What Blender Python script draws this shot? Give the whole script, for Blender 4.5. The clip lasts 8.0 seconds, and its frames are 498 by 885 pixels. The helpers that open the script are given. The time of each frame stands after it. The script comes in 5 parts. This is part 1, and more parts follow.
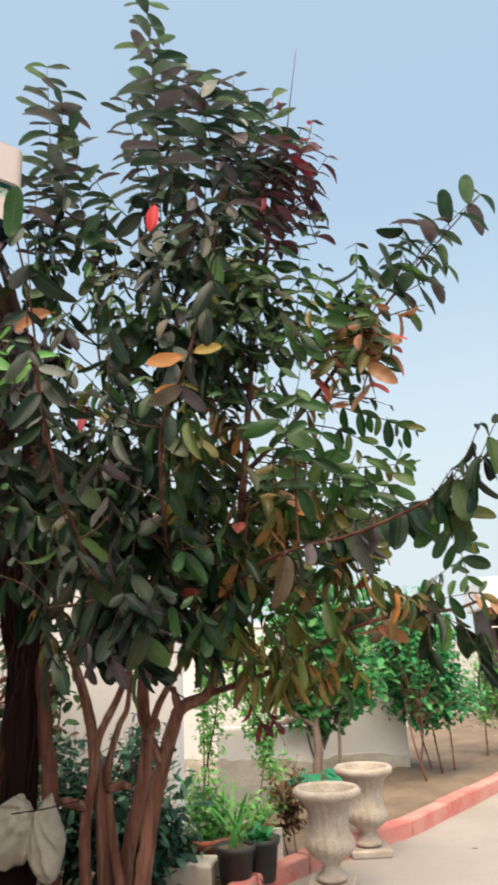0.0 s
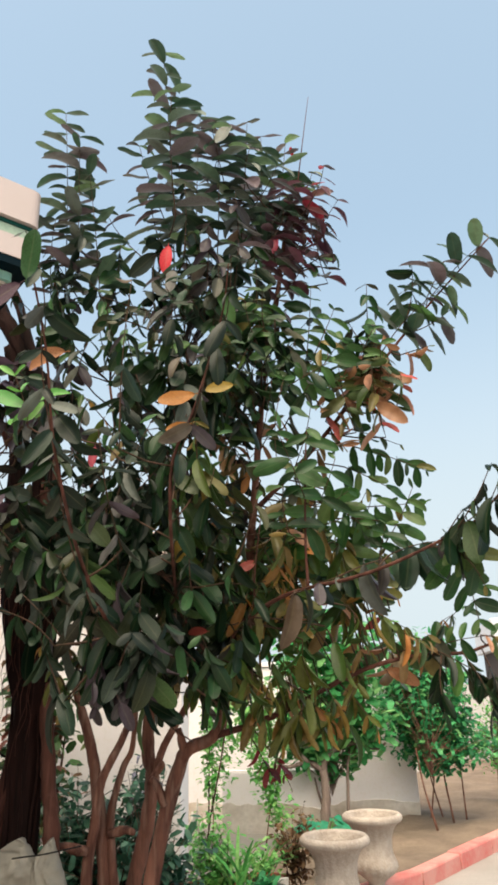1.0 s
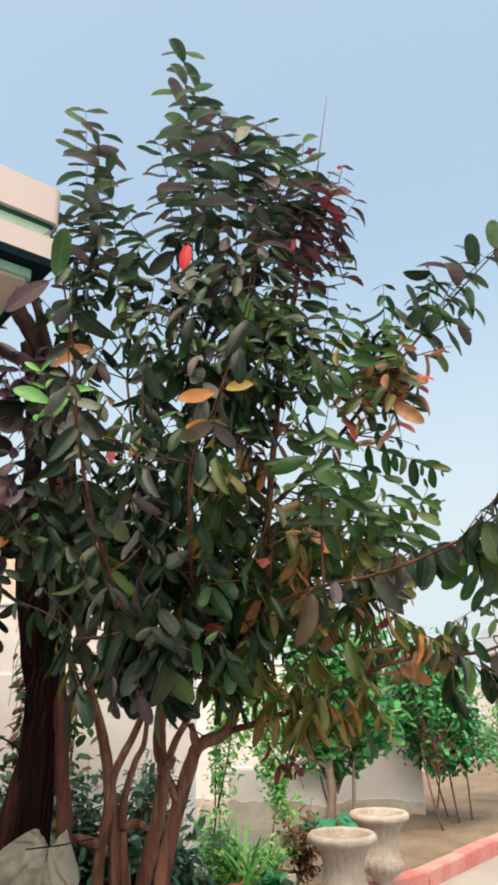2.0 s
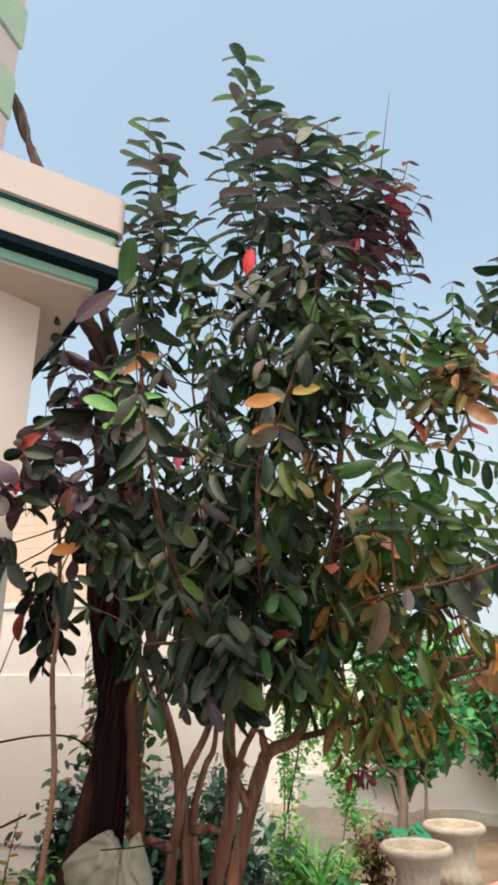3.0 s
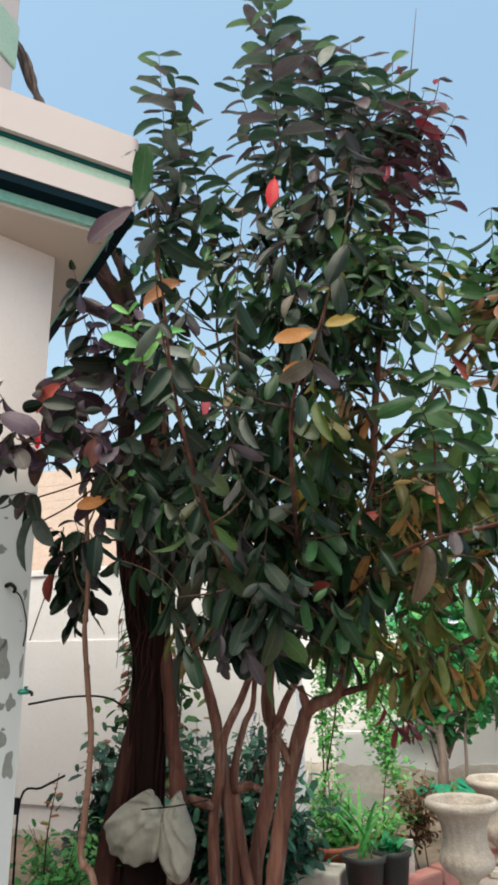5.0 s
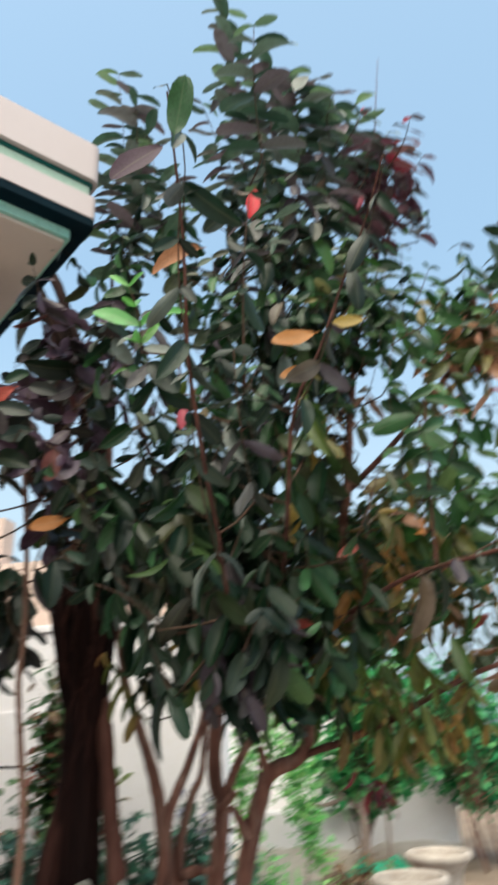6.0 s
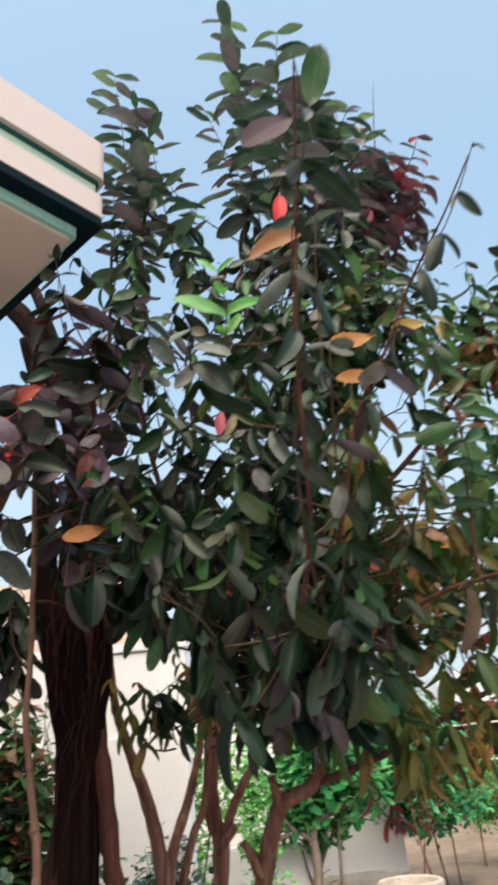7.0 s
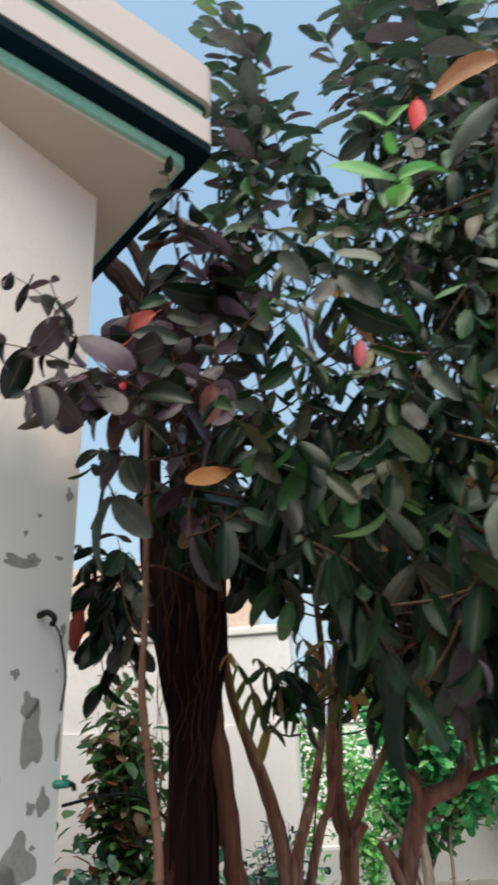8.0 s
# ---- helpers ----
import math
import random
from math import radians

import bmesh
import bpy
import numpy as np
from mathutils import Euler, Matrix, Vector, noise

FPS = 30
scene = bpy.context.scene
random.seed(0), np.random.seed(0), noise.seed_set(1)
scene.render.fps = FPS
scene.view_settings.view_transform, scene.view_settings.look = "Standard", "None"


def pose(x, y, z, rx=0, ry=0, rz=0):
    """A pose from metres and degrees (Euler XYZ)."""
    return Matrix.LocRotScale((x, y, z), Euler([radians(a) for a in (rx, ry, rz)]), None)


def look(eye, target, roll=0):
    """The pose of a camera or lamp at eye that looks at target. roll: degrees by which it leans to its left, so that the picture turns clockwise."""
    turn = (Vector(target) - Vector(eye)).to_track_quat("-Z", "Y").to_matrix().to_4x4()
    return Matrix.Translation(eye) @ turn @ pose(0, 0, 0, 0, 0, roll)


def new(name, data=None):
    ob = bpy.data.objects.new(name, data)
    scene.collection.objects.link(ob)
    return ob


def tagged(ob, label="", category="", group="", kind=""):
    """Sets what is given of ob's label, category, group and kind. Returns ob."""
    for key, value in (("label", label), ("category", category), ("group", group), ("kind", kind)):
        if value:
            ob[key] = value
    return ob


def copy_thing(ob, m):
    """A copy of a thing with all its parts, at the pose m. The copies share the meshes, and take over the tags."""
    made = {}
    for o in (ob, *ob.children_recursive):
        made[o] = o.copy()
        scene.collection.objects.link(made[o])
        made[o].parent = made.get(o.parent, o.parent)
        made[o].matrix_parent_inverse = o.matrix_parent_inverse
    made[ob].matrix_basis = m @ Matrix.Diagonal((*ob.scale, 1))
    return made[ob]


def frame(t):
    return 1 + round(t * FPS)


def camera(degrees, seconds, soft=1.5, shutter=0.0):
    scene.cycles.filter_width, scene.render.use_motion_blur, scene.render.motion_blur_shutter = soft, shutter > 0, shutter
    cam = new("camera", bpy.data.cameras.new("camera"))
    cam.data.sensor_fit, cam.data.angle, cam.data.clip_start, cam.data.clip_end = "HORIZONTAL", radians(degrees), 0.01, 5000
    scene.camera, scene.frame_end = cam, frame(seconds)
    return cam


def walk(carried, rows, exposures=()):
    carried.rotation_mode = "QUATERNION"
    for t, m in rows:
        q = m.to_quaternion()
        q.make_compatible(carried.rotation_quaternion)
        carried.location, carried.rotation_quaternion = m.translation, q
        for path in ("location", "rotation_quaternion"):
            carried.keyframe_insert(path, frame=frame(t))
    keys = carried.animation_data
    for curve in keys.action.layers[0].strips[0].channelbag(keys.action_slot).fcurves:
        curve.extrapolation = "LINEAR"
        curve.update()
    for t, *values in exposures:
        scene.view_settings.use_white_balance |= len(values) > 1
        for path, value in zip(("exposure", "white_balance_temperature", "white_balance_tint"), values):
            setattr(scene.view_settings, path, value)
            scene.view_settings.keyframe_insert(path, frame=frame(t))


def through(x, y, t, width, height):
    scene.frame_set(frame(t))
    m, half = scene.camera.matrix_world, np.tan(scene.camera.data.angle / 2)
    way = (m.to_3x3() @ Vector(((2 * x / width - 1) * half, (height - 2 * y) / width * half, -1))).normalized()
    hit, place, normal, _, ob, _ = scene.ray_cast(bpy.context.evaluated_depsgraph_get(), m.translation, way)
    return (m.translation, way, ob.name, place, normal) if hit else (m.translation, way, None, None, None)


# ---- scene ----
cam = camera(39.8, 8.0, soft=3.2, shutter=0.5)
PATH = [
    (0, (0.017, 1.185, 1.491), (-0.323, 3.07, 2.066), -2.5),
    (0.5, (0.014, 1.18, 1.498), (-0.39, 3.036, 2.123), -2.3),
    (1, (0.015, 1.178, 1.499), (-0.341, 3.027, 2.173), -1.7),
    (2.3, (-0.038, 1.148, 1.493), (-0.441, 2.99, 2.158), 0.1),
    (2.5, (-0.042, 1.149, 1.509), (-0.495, 2.981, 2.17), 0.5),
    (3, (-0.043, 1.167, 1.512), (-0.594, 2.967, 2.187), 0.3),
    (3.5, (-0.034, 1.171, 1.497), (-0.605, 2.97, 2.159), 0.1),
    (4, (-0.039, 1.174, 1.483), (-0.611, 2.991, 2.092), 0.0),
    (4.5, (-0.074, 1.203, 1.472), (-0.665, 3.02, 2.063), -0.9),
    (4.7, (-0.074, 1.246, 1.478), (-0.714, 3.048, 2.063), -0.7),
    (5.8, (-0.426, 1.504, 1.403), (-0.9, 3.316, 2.102), -4.4),
    (6, (-0.491, 1.525, 1.383), (-0.797, 3.342, 2.163), -2.8),
    (6.5, (-0.724, 1.487, 1.391), (-0.737, 3.283, 2.271), -5.3),
    (7, (-0.904, 1.597, 1.386), (-0.955, 3.41, 2.228), -5.3),
    (7.5, (-0.973, 1.806, 1.372), (-1.172, 3.608, 2.215), -5.9),
    (8, (-1.098, 1.92, 1.372), (-1.384, 3.709, 2.221), -2.8),
]
walk(cam, [(t, look(eye, target, roll)) for t, eye, target, roll in PATH],
     [(0.0, 1.22, 6850, 3), (3.9, 1.22, 6850, 3), (4.5, 1.1, 6100, -3), (6.5, 1.26, 6050, -1), (7.1, 1.27, 6420, 2), (7.5, 1.2, 6550, 2), (8.0, 1.03, 6000, -3)])


# ---- world, sun, exposure ----
world = bpy.data.worlds.new("sky")
world.use_nodes = True
scene.world = world
wn = world.node_tree
sky = wn.nodes.new("ShaderNodeTexSky")
sky.sky_type = "NISHITA"
sky.sun_disc = False
sky.sun_elevation, sky.sun_rotation = radians(60), radians(183)
sky.air_density, sky.dust_density, sky.ozone_density = 1.0, 5.0, 1.0
haze = wn.nodes.new("ShaderNodeMix")
haze.data_type = "RGBA"
haze.inputs["Factor"].default_value = 0.48
haze.inputs["B"].default_value = (1.60, 2.08, 2.50, 1)
wn.links.new(sky.outputs["Color"], haze.inputs["A"])
# paler towards the horizon
way_up = wn.nodes.new("ShaderNodeSeparateXYZ")
wn.links.new(wn.nodes.new("ShaderNodeTexCoord").outputs["Generated"], way_up.inputs["Vector"])
low = wn.nodes.new("ShaderNodeMapRange")
low.interpolation_type = "SMOOTHSTEP"
low.inputs["From Min"].default_value, low.inputs["From Max"].default_value = 0.12, 0.62
low.inputs["To Min"].default_value, low.inputs["To Max"].default_value = 0.95, 0.0
wn.links.new(way_up.outputs["Z"], low.inputs["Value"])
pale = wn.nodes.new("ShaderNodeMix")
pale.data_type = "RGBA"
pale.inputs["B"].default_value = (2.15, 2.42, 2.78, 1)
wn.links.new(low.outputs["Result"], pale.inputs["Factor"])
wn.links.new(haze.outputs["Result"], pale.inputs["A"])
wn.links.new(pale.outputs["Result"], wn.nodes["Background"].inputs["Color"])
wn.nodes["Background"].inputs["Strength"].default_value = 0.15

sun_data = bpy.data.lights.new("sun", "SUN")
sun_data.energy, sun_data.angle, sun_data.color = 2.8, radians(80), (1.0, 0.82, 0.64)
sun = new("sun", sun_data)
sun.matrix_world = look((-0.9, -0.8, 9.4), (-0.5, 4, 1))


# ---- materials ----
def material(name, base, rough=0.8, second=None, scale=8.0, amount=0.5, bump=0.2, bump_scale=40.0, metal=0.0, spec=0.4, third=None):
    """A plain surface: two colours mixed by a broad noise, a third by a fine one, and fine relief."""
    m = bpy.data.materials.new(name)
    m.use_nodes = True
    n, l = m.node_tree.nodes, m.node_tree.links
    bsdf = n["Principled BSDF"]
    bsdf.inputs["Roughness"].default_value = rough
    bsdf.inputs["Metallic"].default_value = metal
    bsdf.inputs["Specular IOR Level"].default_value = spec
    co = n.new("ShaderNodeTexCoord")
    broad = n.new("ShaderNodeTexNoise")
    broad.inputs["Scale"].default_value = scale
    broad.inputs["Detail"].default_value = 6.0
    broad.inputs["Roughness"].default_value = 0.65
    fine = n.new("ShaderNodeTexNoise")
    fine.inputs["Scale"].default_value = bump_scale
    fine.inputs["Detail"].default_value = 5.0
    l.new(co.outputs["Object"], broad.inputs["Vector"])
    l.new(co.outputs["Object"], fine.inputs["Vector"])
    ramp = n.new("ShaderNodeMapRange")
    ramp.inputs["From Min"].default_value, ramp.inputs["From Max"].default_value = 0.35, 0.68
    ramp.inputs["To Max"].default_value = amount * 1.6
    l.new(broad.outputs["Fac"], ramp.inputs["Value"])
    mix = n.new("ShaderNodeMix")
    mix.data_type = "RGBA"
    mix.inputs["A"].default_value = (*base, 1)
    mix.inputs["B"].default_value = (*(second or [c * 0.75 for c in base]), 1)
    l.new(ramp.outputs["Result"], mix.inputs["Factor"])
    out = mix.outputs["Result"]
    grain = n.new("ShaderNodeMix")
    grain.data_type = "RGBA"
    grain.inputs["B"].default_value = (*(third or [c * 0.6 for c in base]), 1)
    gr = n.new("ShaderNodeMapRange")
    gr.inputs["From Min"].default_value, gr.inputs["From Max"].default_value = 0.5, 0.8
    gr.inputs["To Max"].default_value = 0.6
    l.new(fine.outputs["Fac"], gr.inputs["Value"])
    l.new(gr.outputs["Result"], grain.inputs["Factor"])
    l.new(out, grain.inputs["A"])
    l.new(grain.outputs["Result"], bsdf.inputs["Base Color"])
    bp = n.new("ShaderNodeBump")
    bp.inputs["Strength"].default_value = bump
    bp.inputs["Distance"].default_value = 0.01
    l.new(fine.outputs["Fac"], bp.inputs["Height"])
    l.new(bp.outputs["Normal"], bsdf.inputs["Normal"])
    return m


def bark_material(name, base, second, rough=0.85, stretch=0.12, bump=0.7, third=None):
    m = material(name, base, rough, second, 14.0, 0.8, bump, 30.0, spec=0.12, third=third or [min(1, c * 1.7) for c in base])
    n, l = m.node_tree.nodes, m.node_tree.links
    mp = n.new("ShaderNodeMapping")
    mp.inputs["Scale"].default_value = (1, 1, stretch)
    co = [x for x in n if x.type == "TEX_COORD"][0]
    l.new(co.outputs["Object"], mp.inputs["Vector"])
    for x in n:
        if x.type == "TEX_NOISE":
            l.new(mp.outputs["Vector"], x.inputs["Vector"])
    return m


def leaf_material(name, stops, single, rough=0.36, spec=0.30, through=0.26):
    """Leaf colours by a random value for each leaf, a paler midrib and side veins, some light let through."""
    m = bpy.data.materials.new(name)
    m.use_nodes = True
    n, l = m.node_tree.nodes, m.node_tree.links
    bsdf = n["Principled BSDF"]
    bsdf.inputs["Roughness"].default_value = rough
    bsdf.inputs["Specular IOR Level"].default_value = spec
    if single:
        rnd = n.new("ShaderNodeObjectInfo").outputs["Random"]
    else:
        rnd = n.new("ShaderNodeNewGeometry").outputs["Random Per Island"]
    ramp = n.new("ShaderNodeValToRGB")
    ramp.color_ramp.interpolation = "LINEAR"
    while len(ramp.color_ramp.elements) < len(stops):
        ramp.color_ramp.elements.new(0.5)
    for e, (p, c) in zip(ramp.color_ramp.elements, stops):
        e.position, e.color = p, (*c, 1)
    l.new(rnd, ramp.inputs["Fac"])
    co = n.new("ShaderNodeTexCoord")
    spots = n.new("ShaderNodeTexNoise")
    spots.inputs["Scale"].default_value = 26.0
    spots.inputs["Detail"].default_value = 4.0
    l.new(co.outputs["Object"], spots.inputs["Vector"])
    blot = n.new("ShaderNodeMix")
    blot.data_type = "RGBA"
    blot.blend_type = "MULTIPLY"
    blot.inputs["B"].default_value = (0.62, 0.55, 0.5, 1)
    mr = n.new("ShaderNodeMapRange")
    mr.inputs["From Min"].default_value, mr.inputs["From Max"].default_value = 0.45, 0.75
    l.new(spots.outputs["Fac"], mr.inputs["Value"])
    l.new(mr.outputs["Result"], blot.inputs["Factor"])
    l.new(ramp.outputs["Color"], blot.inputs["A"])
    uv = n.new("ShaderNodeUVMap")
    uv.uv_map = "leaf"
    sep = n.new("ShaderNodeSeparateXYZ")
    l.new(uv.outputs["UV"], sep.inputs["Vector"])
    d = n.new("ShaderNodeMath")
    d.operation = "SUBTRACT"
    d.inputs[1].default_value = 0.5
    l.new(sep.outputs["X"], d.inputs[0])
    a = n.new("ShaderNodeMath")
    a.operation = "ABSOLUTE"
    l.new(d.outputs[0], a.inputs[0])
    rib = n.new("ShaderNodeMapRange")
    rib.inputs["From Min"].default_value, rib.inputs["From Max"].default_value = 0.015, 0.05
    rib.inputs["To Min"].default_value, rib.inputs["To Max"].default_value = 0.12, 0.0
    l.new(a.outputs[0], rib.inputs["Value"])
    mix = n.new("ShaderNodeMix")
    mix.data_type = "RGBA"
    mix.inputs["B"].default_value = (0.22, 0.22, 0.12, 1)
    l.new(rib.outputs["Result"], mix.inputs["Factor"])
    l.new(blot.outputs["Result"], mix.inputs["A"])
    l.new(mix.outputs["Result"], bsdf.inputs["Base Color"])
    # side veins
    v = n.new("ShaderNodeMath")
    v.operation = "MULTIPLY_ADD"
    v.inputs[1].default_value = -0.55
    l.new(a.outputs[0], v.inputs[0])
    l.new(sep.outputs["Y"], v.inputs[2])
    w = n.new("ShaderNodeMath")
    w.operation = "MULTIPLY"
    w.inputs[1].default_value = 62.0
    l.new(v.outputs[0], w.inputs[0])
    s = n.new("ShaderNodeMath")
    s.operation = "SINE"
    l.new(w.outputs[0], s.inputs[0])
    bp = n.new("ShaderNodeBump")
    bp.inputs["Strength"].default_value = 0.04
    bp.inputs["Distance"].default_value = 0.002
    l.new(s.outputs[0], bp.inputs["Height"])
    l.new(bp.outputs["Normal"], bsdf.inputs["Normal"])
    tr = n.new("ShaderNodeBsdfTranslucent")
    l.new(mix.outputs["Result"], tr.inputs["Color"])
    sh = n.new("ShaderNodeMixShader")
    sh.inputs["Fac"].default_value = through
    l.new(bsdf.outputs["BSDF"], sh.inputs[1])
    l.new(tr.outputs["BSDF"], sh.inputs[2])
    l.new(sh.outputs["Shader"], n["Material Output"].inputs["Surface"])
    return m


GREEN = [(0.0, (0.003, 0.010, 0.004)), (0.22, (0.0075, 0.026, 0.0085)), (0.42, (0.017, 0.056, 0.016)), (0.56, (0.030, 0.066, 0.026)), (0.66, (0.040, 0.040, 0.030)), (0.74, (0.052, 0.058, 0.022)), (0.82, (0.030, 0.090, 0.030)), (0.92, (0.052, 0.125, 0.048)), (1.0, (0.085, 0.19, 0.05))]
# crown-top leaves: sky light, sheen and haze are put into these paler colours
SKYLIT = [(0.0, (0.024, 0.054, 0.036)), (0.25, (0.052, 0.102, 0.066)), (0.45, (0.085, 0.125, 0.095)), (0.62, (0.105, 0.095, 0.105)), (0.8, (0.130, 0.098, 0.115)), (0.9, (0.100, 0.170, 0.100)), (1.0, (0.17, 0.27, 0.13))]
PLUM = [(0.0, (0.003, 0.008, 0.004)), (0.25, (0.010, 0.018, 0.010)), (0.42, (0.028, 0.014, 0.020)), (0.62, (0.062, 0.034, 0.056)), (0.82, (0.125, 0.088, 0.128)), (0.92, (0.022, 0.050, 0.024)), (1.0, (0.15, 0.045, 0.042))]
MIXED = [(0.0, (0.003, 0.0095, 0.005)), (0.3, (0.0085, 0.024, 0.012)), (0.52, (0.022, 0.044, 0.026)), (0.66, (0.036, 0.030, 0.032)), (0.78, (0.056, 0.042, 0.056)), (0.88, (0.060, 0.075, 0.062)), (0.96, (0.095, 0.115, 0.100)), (1.0, (0.10, 0.055, 0.03))]
WINE = [(0.0, (0.020, 0.032, 0.022)), (0.22, (0.060, 0.034, 0.040)), (0.5, (0.100, 0.034, 0.055)), (0.78, (0.125, 0.066, 0.085)), (0.93, (0.110, 0.095, 0.080)), (1.0, (0.38, 0.0225, 0.06))]
PLUM_DARK = [(0.0, (0.003, 0.006, 0.004)), (0.4, (0.009, 0.014, 0.009)), (0.6, (0.032, 0.018, 0.026)), (0.75, (0.060, 0.050, 0.040)), (0.9, (0.085, 0.050, 0.075)), (1.0, (0.12, 0.085, 0.12))]
RUST = [(0.0, (0.03, 0.065, 0.02)), (0.25, (0.06, 0.10, 0.03)), (0.45, (0.15, 0.12, 0.045)), (0.65, (0.28, 0.14, 0.07)), (0.85, (0.38, 0.20, 0.12)), (0.95, (0.42, 0.20, 0.14)), (1.0, (0.45, 0.06, 0.06))]
GOLD = [(0.0, (0.022, 0.055, 0.014)), (0.35, (0.055, 0.10, 0.02)), (0.58, (0.11, 0.13, 0.028)), (0.75, (0.17, 0.12, 0.045)), (0.88, (0.26, 0.18, 0.04)), (0.96, (0.34, 0.15, 0.06)), (1.0, (0.5, 0.20, 0.04))]
# near-black greens: the shade inside the lower crown is put into the leaf colour
SHADED = [(0.0, (0.0025, 0.008, 0.0045)), (0.4, (0.006, 0.020, 0.0085)), (0.66, (0.013, 0.031, 0.013)), (0.8, (0.026, 0.024, 0.018)), (0.9, (0.030, 0.060, 0.018)), (1.0, (0.060, 0.100, 0.030))]
FRESH = [(0.0, (0.05, 0.22, 0.05)), (0.5, (0.10, 0.38, 0.09)), (1.0, (0.26, 0.50, 0.14))]
HEDGE = [(0.0, (0.015, 0.12, 0.045)), (0.4, (0.035, 0.26, 0.10)), (0.75, (0.08, 0.40, 0.15)), (1.0, (0.24, 0.54, 0.2))]
LIME = [(0.0, (0.05, 0.20, 0.04)), (0.5, (0.09, 0.29, 0.06)), (1.0, (0.15, 0.36, 0.09))]
VIVID = [(0.0, (0.0107, 0.0359, 0.0118)), (0.3, (0.02, 0.0679, 0.0185)), (0.6, (0.0357, 0.0997, 0.0235)), (0.8, (0.0607, 0.1357, 0.0336)), (0.92, (0.0857, 0.1357, 0.042)), (1.0, (0.1848, 0.1344, 0.042))]
WINERED = [(0.0, (0.07, 0.008, 0.012)), (1.0, (0.20, 0.02, 0.028))]
TONES = {"a": SKYLIT, "b": SKYLIT, "d": SHADED, "f": VIVID, "g": GREEN, "h": MIXED, "k": PLUM_DARK, "l": LIME, "m": WINE, "n": MIXED, "o": RUST, "p": PLUM, "r": WINERED, "u": MIXED, "w": VIVID, "y": GOLD}
joined_leaf = {}
single_leaf = {}
for key, stops in TONES.items():
    # less gloss on the d leaves, so their painted-in shade stays dark
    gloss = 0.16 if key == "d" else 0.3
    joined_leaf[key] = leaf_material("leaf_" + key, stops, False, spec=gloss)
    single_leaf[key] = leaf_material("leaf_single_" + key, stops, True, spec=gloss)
mat_fresh = leaf_material("fresh_leaf", FRESH, False, 0.5, 0.3, 0.42)
mat_lime = leaf_material("lime_leaf", [(0.0, (0.09, 0.34, 0.08)), (0.5, (0.18, 0.52, 0.14)), (1.0, (0.38, 0.66, 0.24))], False, 0.5, 0.3, 0.42)
mat_dead = leaf_material("dead_leaf", [(0.0, (0.07, 0.035, 0.02)), (0.5, (0.13, 0.075, 0.04)), (1.0, (0.20, 0.13, 0.07))], False, 0.7, 0.1, 0.15)
mat_fig = leaf_material("fig_leaf", [(0.0, (0.04, 0.24, 0.08)), (0.5, (0.11, 0.46, 0.17)), (1.0, (0.32, 0.62, 0.25))], False, 0.5, 0.3, 0.5)
mat_ivy = leaf_material("ivy_leaf", [(0.0, (0.008, 0.04, 0.025)), (0.5, (0.025, 0.09, 0.055)), (1.0, (0.06, 0.17, 0.10))], False, 0.4, 0.35, 0.2)
mat_teal_leaf = leaf_material("teal_leaf", [(0.0, (0.02, 0.22, 0.12)), (1.0, (0.05, 0.34, 0.18))], False, 0.45, 0.3, 0.3)
mat_lilac = leaf_material("lilac_leaf", [(0.0, (0.01, 0.045, 0.03)), (0.55, (0.03, 0.08, 0.05)), (0.7, (0.12, 0.12, 0.16)), (1.0, (0.42, 0.40, 0.55))], False, 0.5, 0.3, 0.25)
blossom_mat = leaf_material("orange_blossom", [(0.0, (0.55, 0.2, 0.08)), (1.0, (0.65, 0.28, 0.12))], True, 0.6, 0.1, 0.3)
mat_hedge = leaf_material("hedge_leaf", HEDGE, False, 0.5, 0.3, 0.42)

mat_bark = bark_material("bark_brown", (0.20, 0.094, 0.068), (0.075, 0.034, 0.026), third=(0.36, 0.25, 0.20))
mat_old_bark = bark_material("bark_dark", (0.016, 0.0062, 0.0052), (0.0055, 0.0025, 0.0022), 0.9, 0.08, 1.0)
mat_limb = bark_material("limb_bark", (0.105, 0.043, 0.032), (0.045, 0.02, 0.016), third=(0.19, 0.10, 0.08))
mat_root = bark_material("root_bark", (0.06, 0.024, 0.019), (0.025, 0.011, 0.009), 0.9)
mat_sapling = bark_material("sapling_bark", (0.20, 0.115, 0.085), (0.11, 0.06, 0.045), third=(0.3, 0.2, 0.16))
mat_shrub = leaf_material("shrub_leaf", [(0.0, (0.02, 0.06, 0.02)), (0.4, (0.05, 0.13, 0.04)), (0.7, (0.12, 0.22, 0.07)), (0.85, (0.22, 0.12, 0.08)), (1.0, (0.32, 0.09, 0.06))], False, 0.45, 0.3, 0.3)
mat_twig = bark_material("twig_bark", (0.075, 0.04, 0.03), (0.035, 0.028, 0.018))
mat_vine = bark_material("vine_bark", (0.12, 0.088, 0.085), (0.05, 0.036, 0.034), 0.9, 0.1, 0.9)
mat_dry = bark_material("dry_bark", (0.28, 0.22, 0.19), (0.14, 0.10, 0.09), 0.9, 0.1, 0.9)
mat_paint = material("beige_wall_paint", (0.515, 0.45, 0.45), 0.8, (0.47, 0.405, 0.40), 1.2, 0.5, 0.03, 90.0, spec=0.2, third=(0.49, 0.42, 0.415))
mat_soffit = material("soffit_paint", (0.56, 0.48, 0.42), 0.85, (0.50, 0.425, 0.37), 1.4, 0.5, 0.03, 90.0, spec=0.2, third=(0.53, 0.45, 0.395))
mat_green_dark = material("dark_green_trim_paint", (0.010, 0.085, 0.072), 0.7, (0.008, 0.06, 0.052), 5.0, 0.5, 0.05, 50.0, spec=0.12)
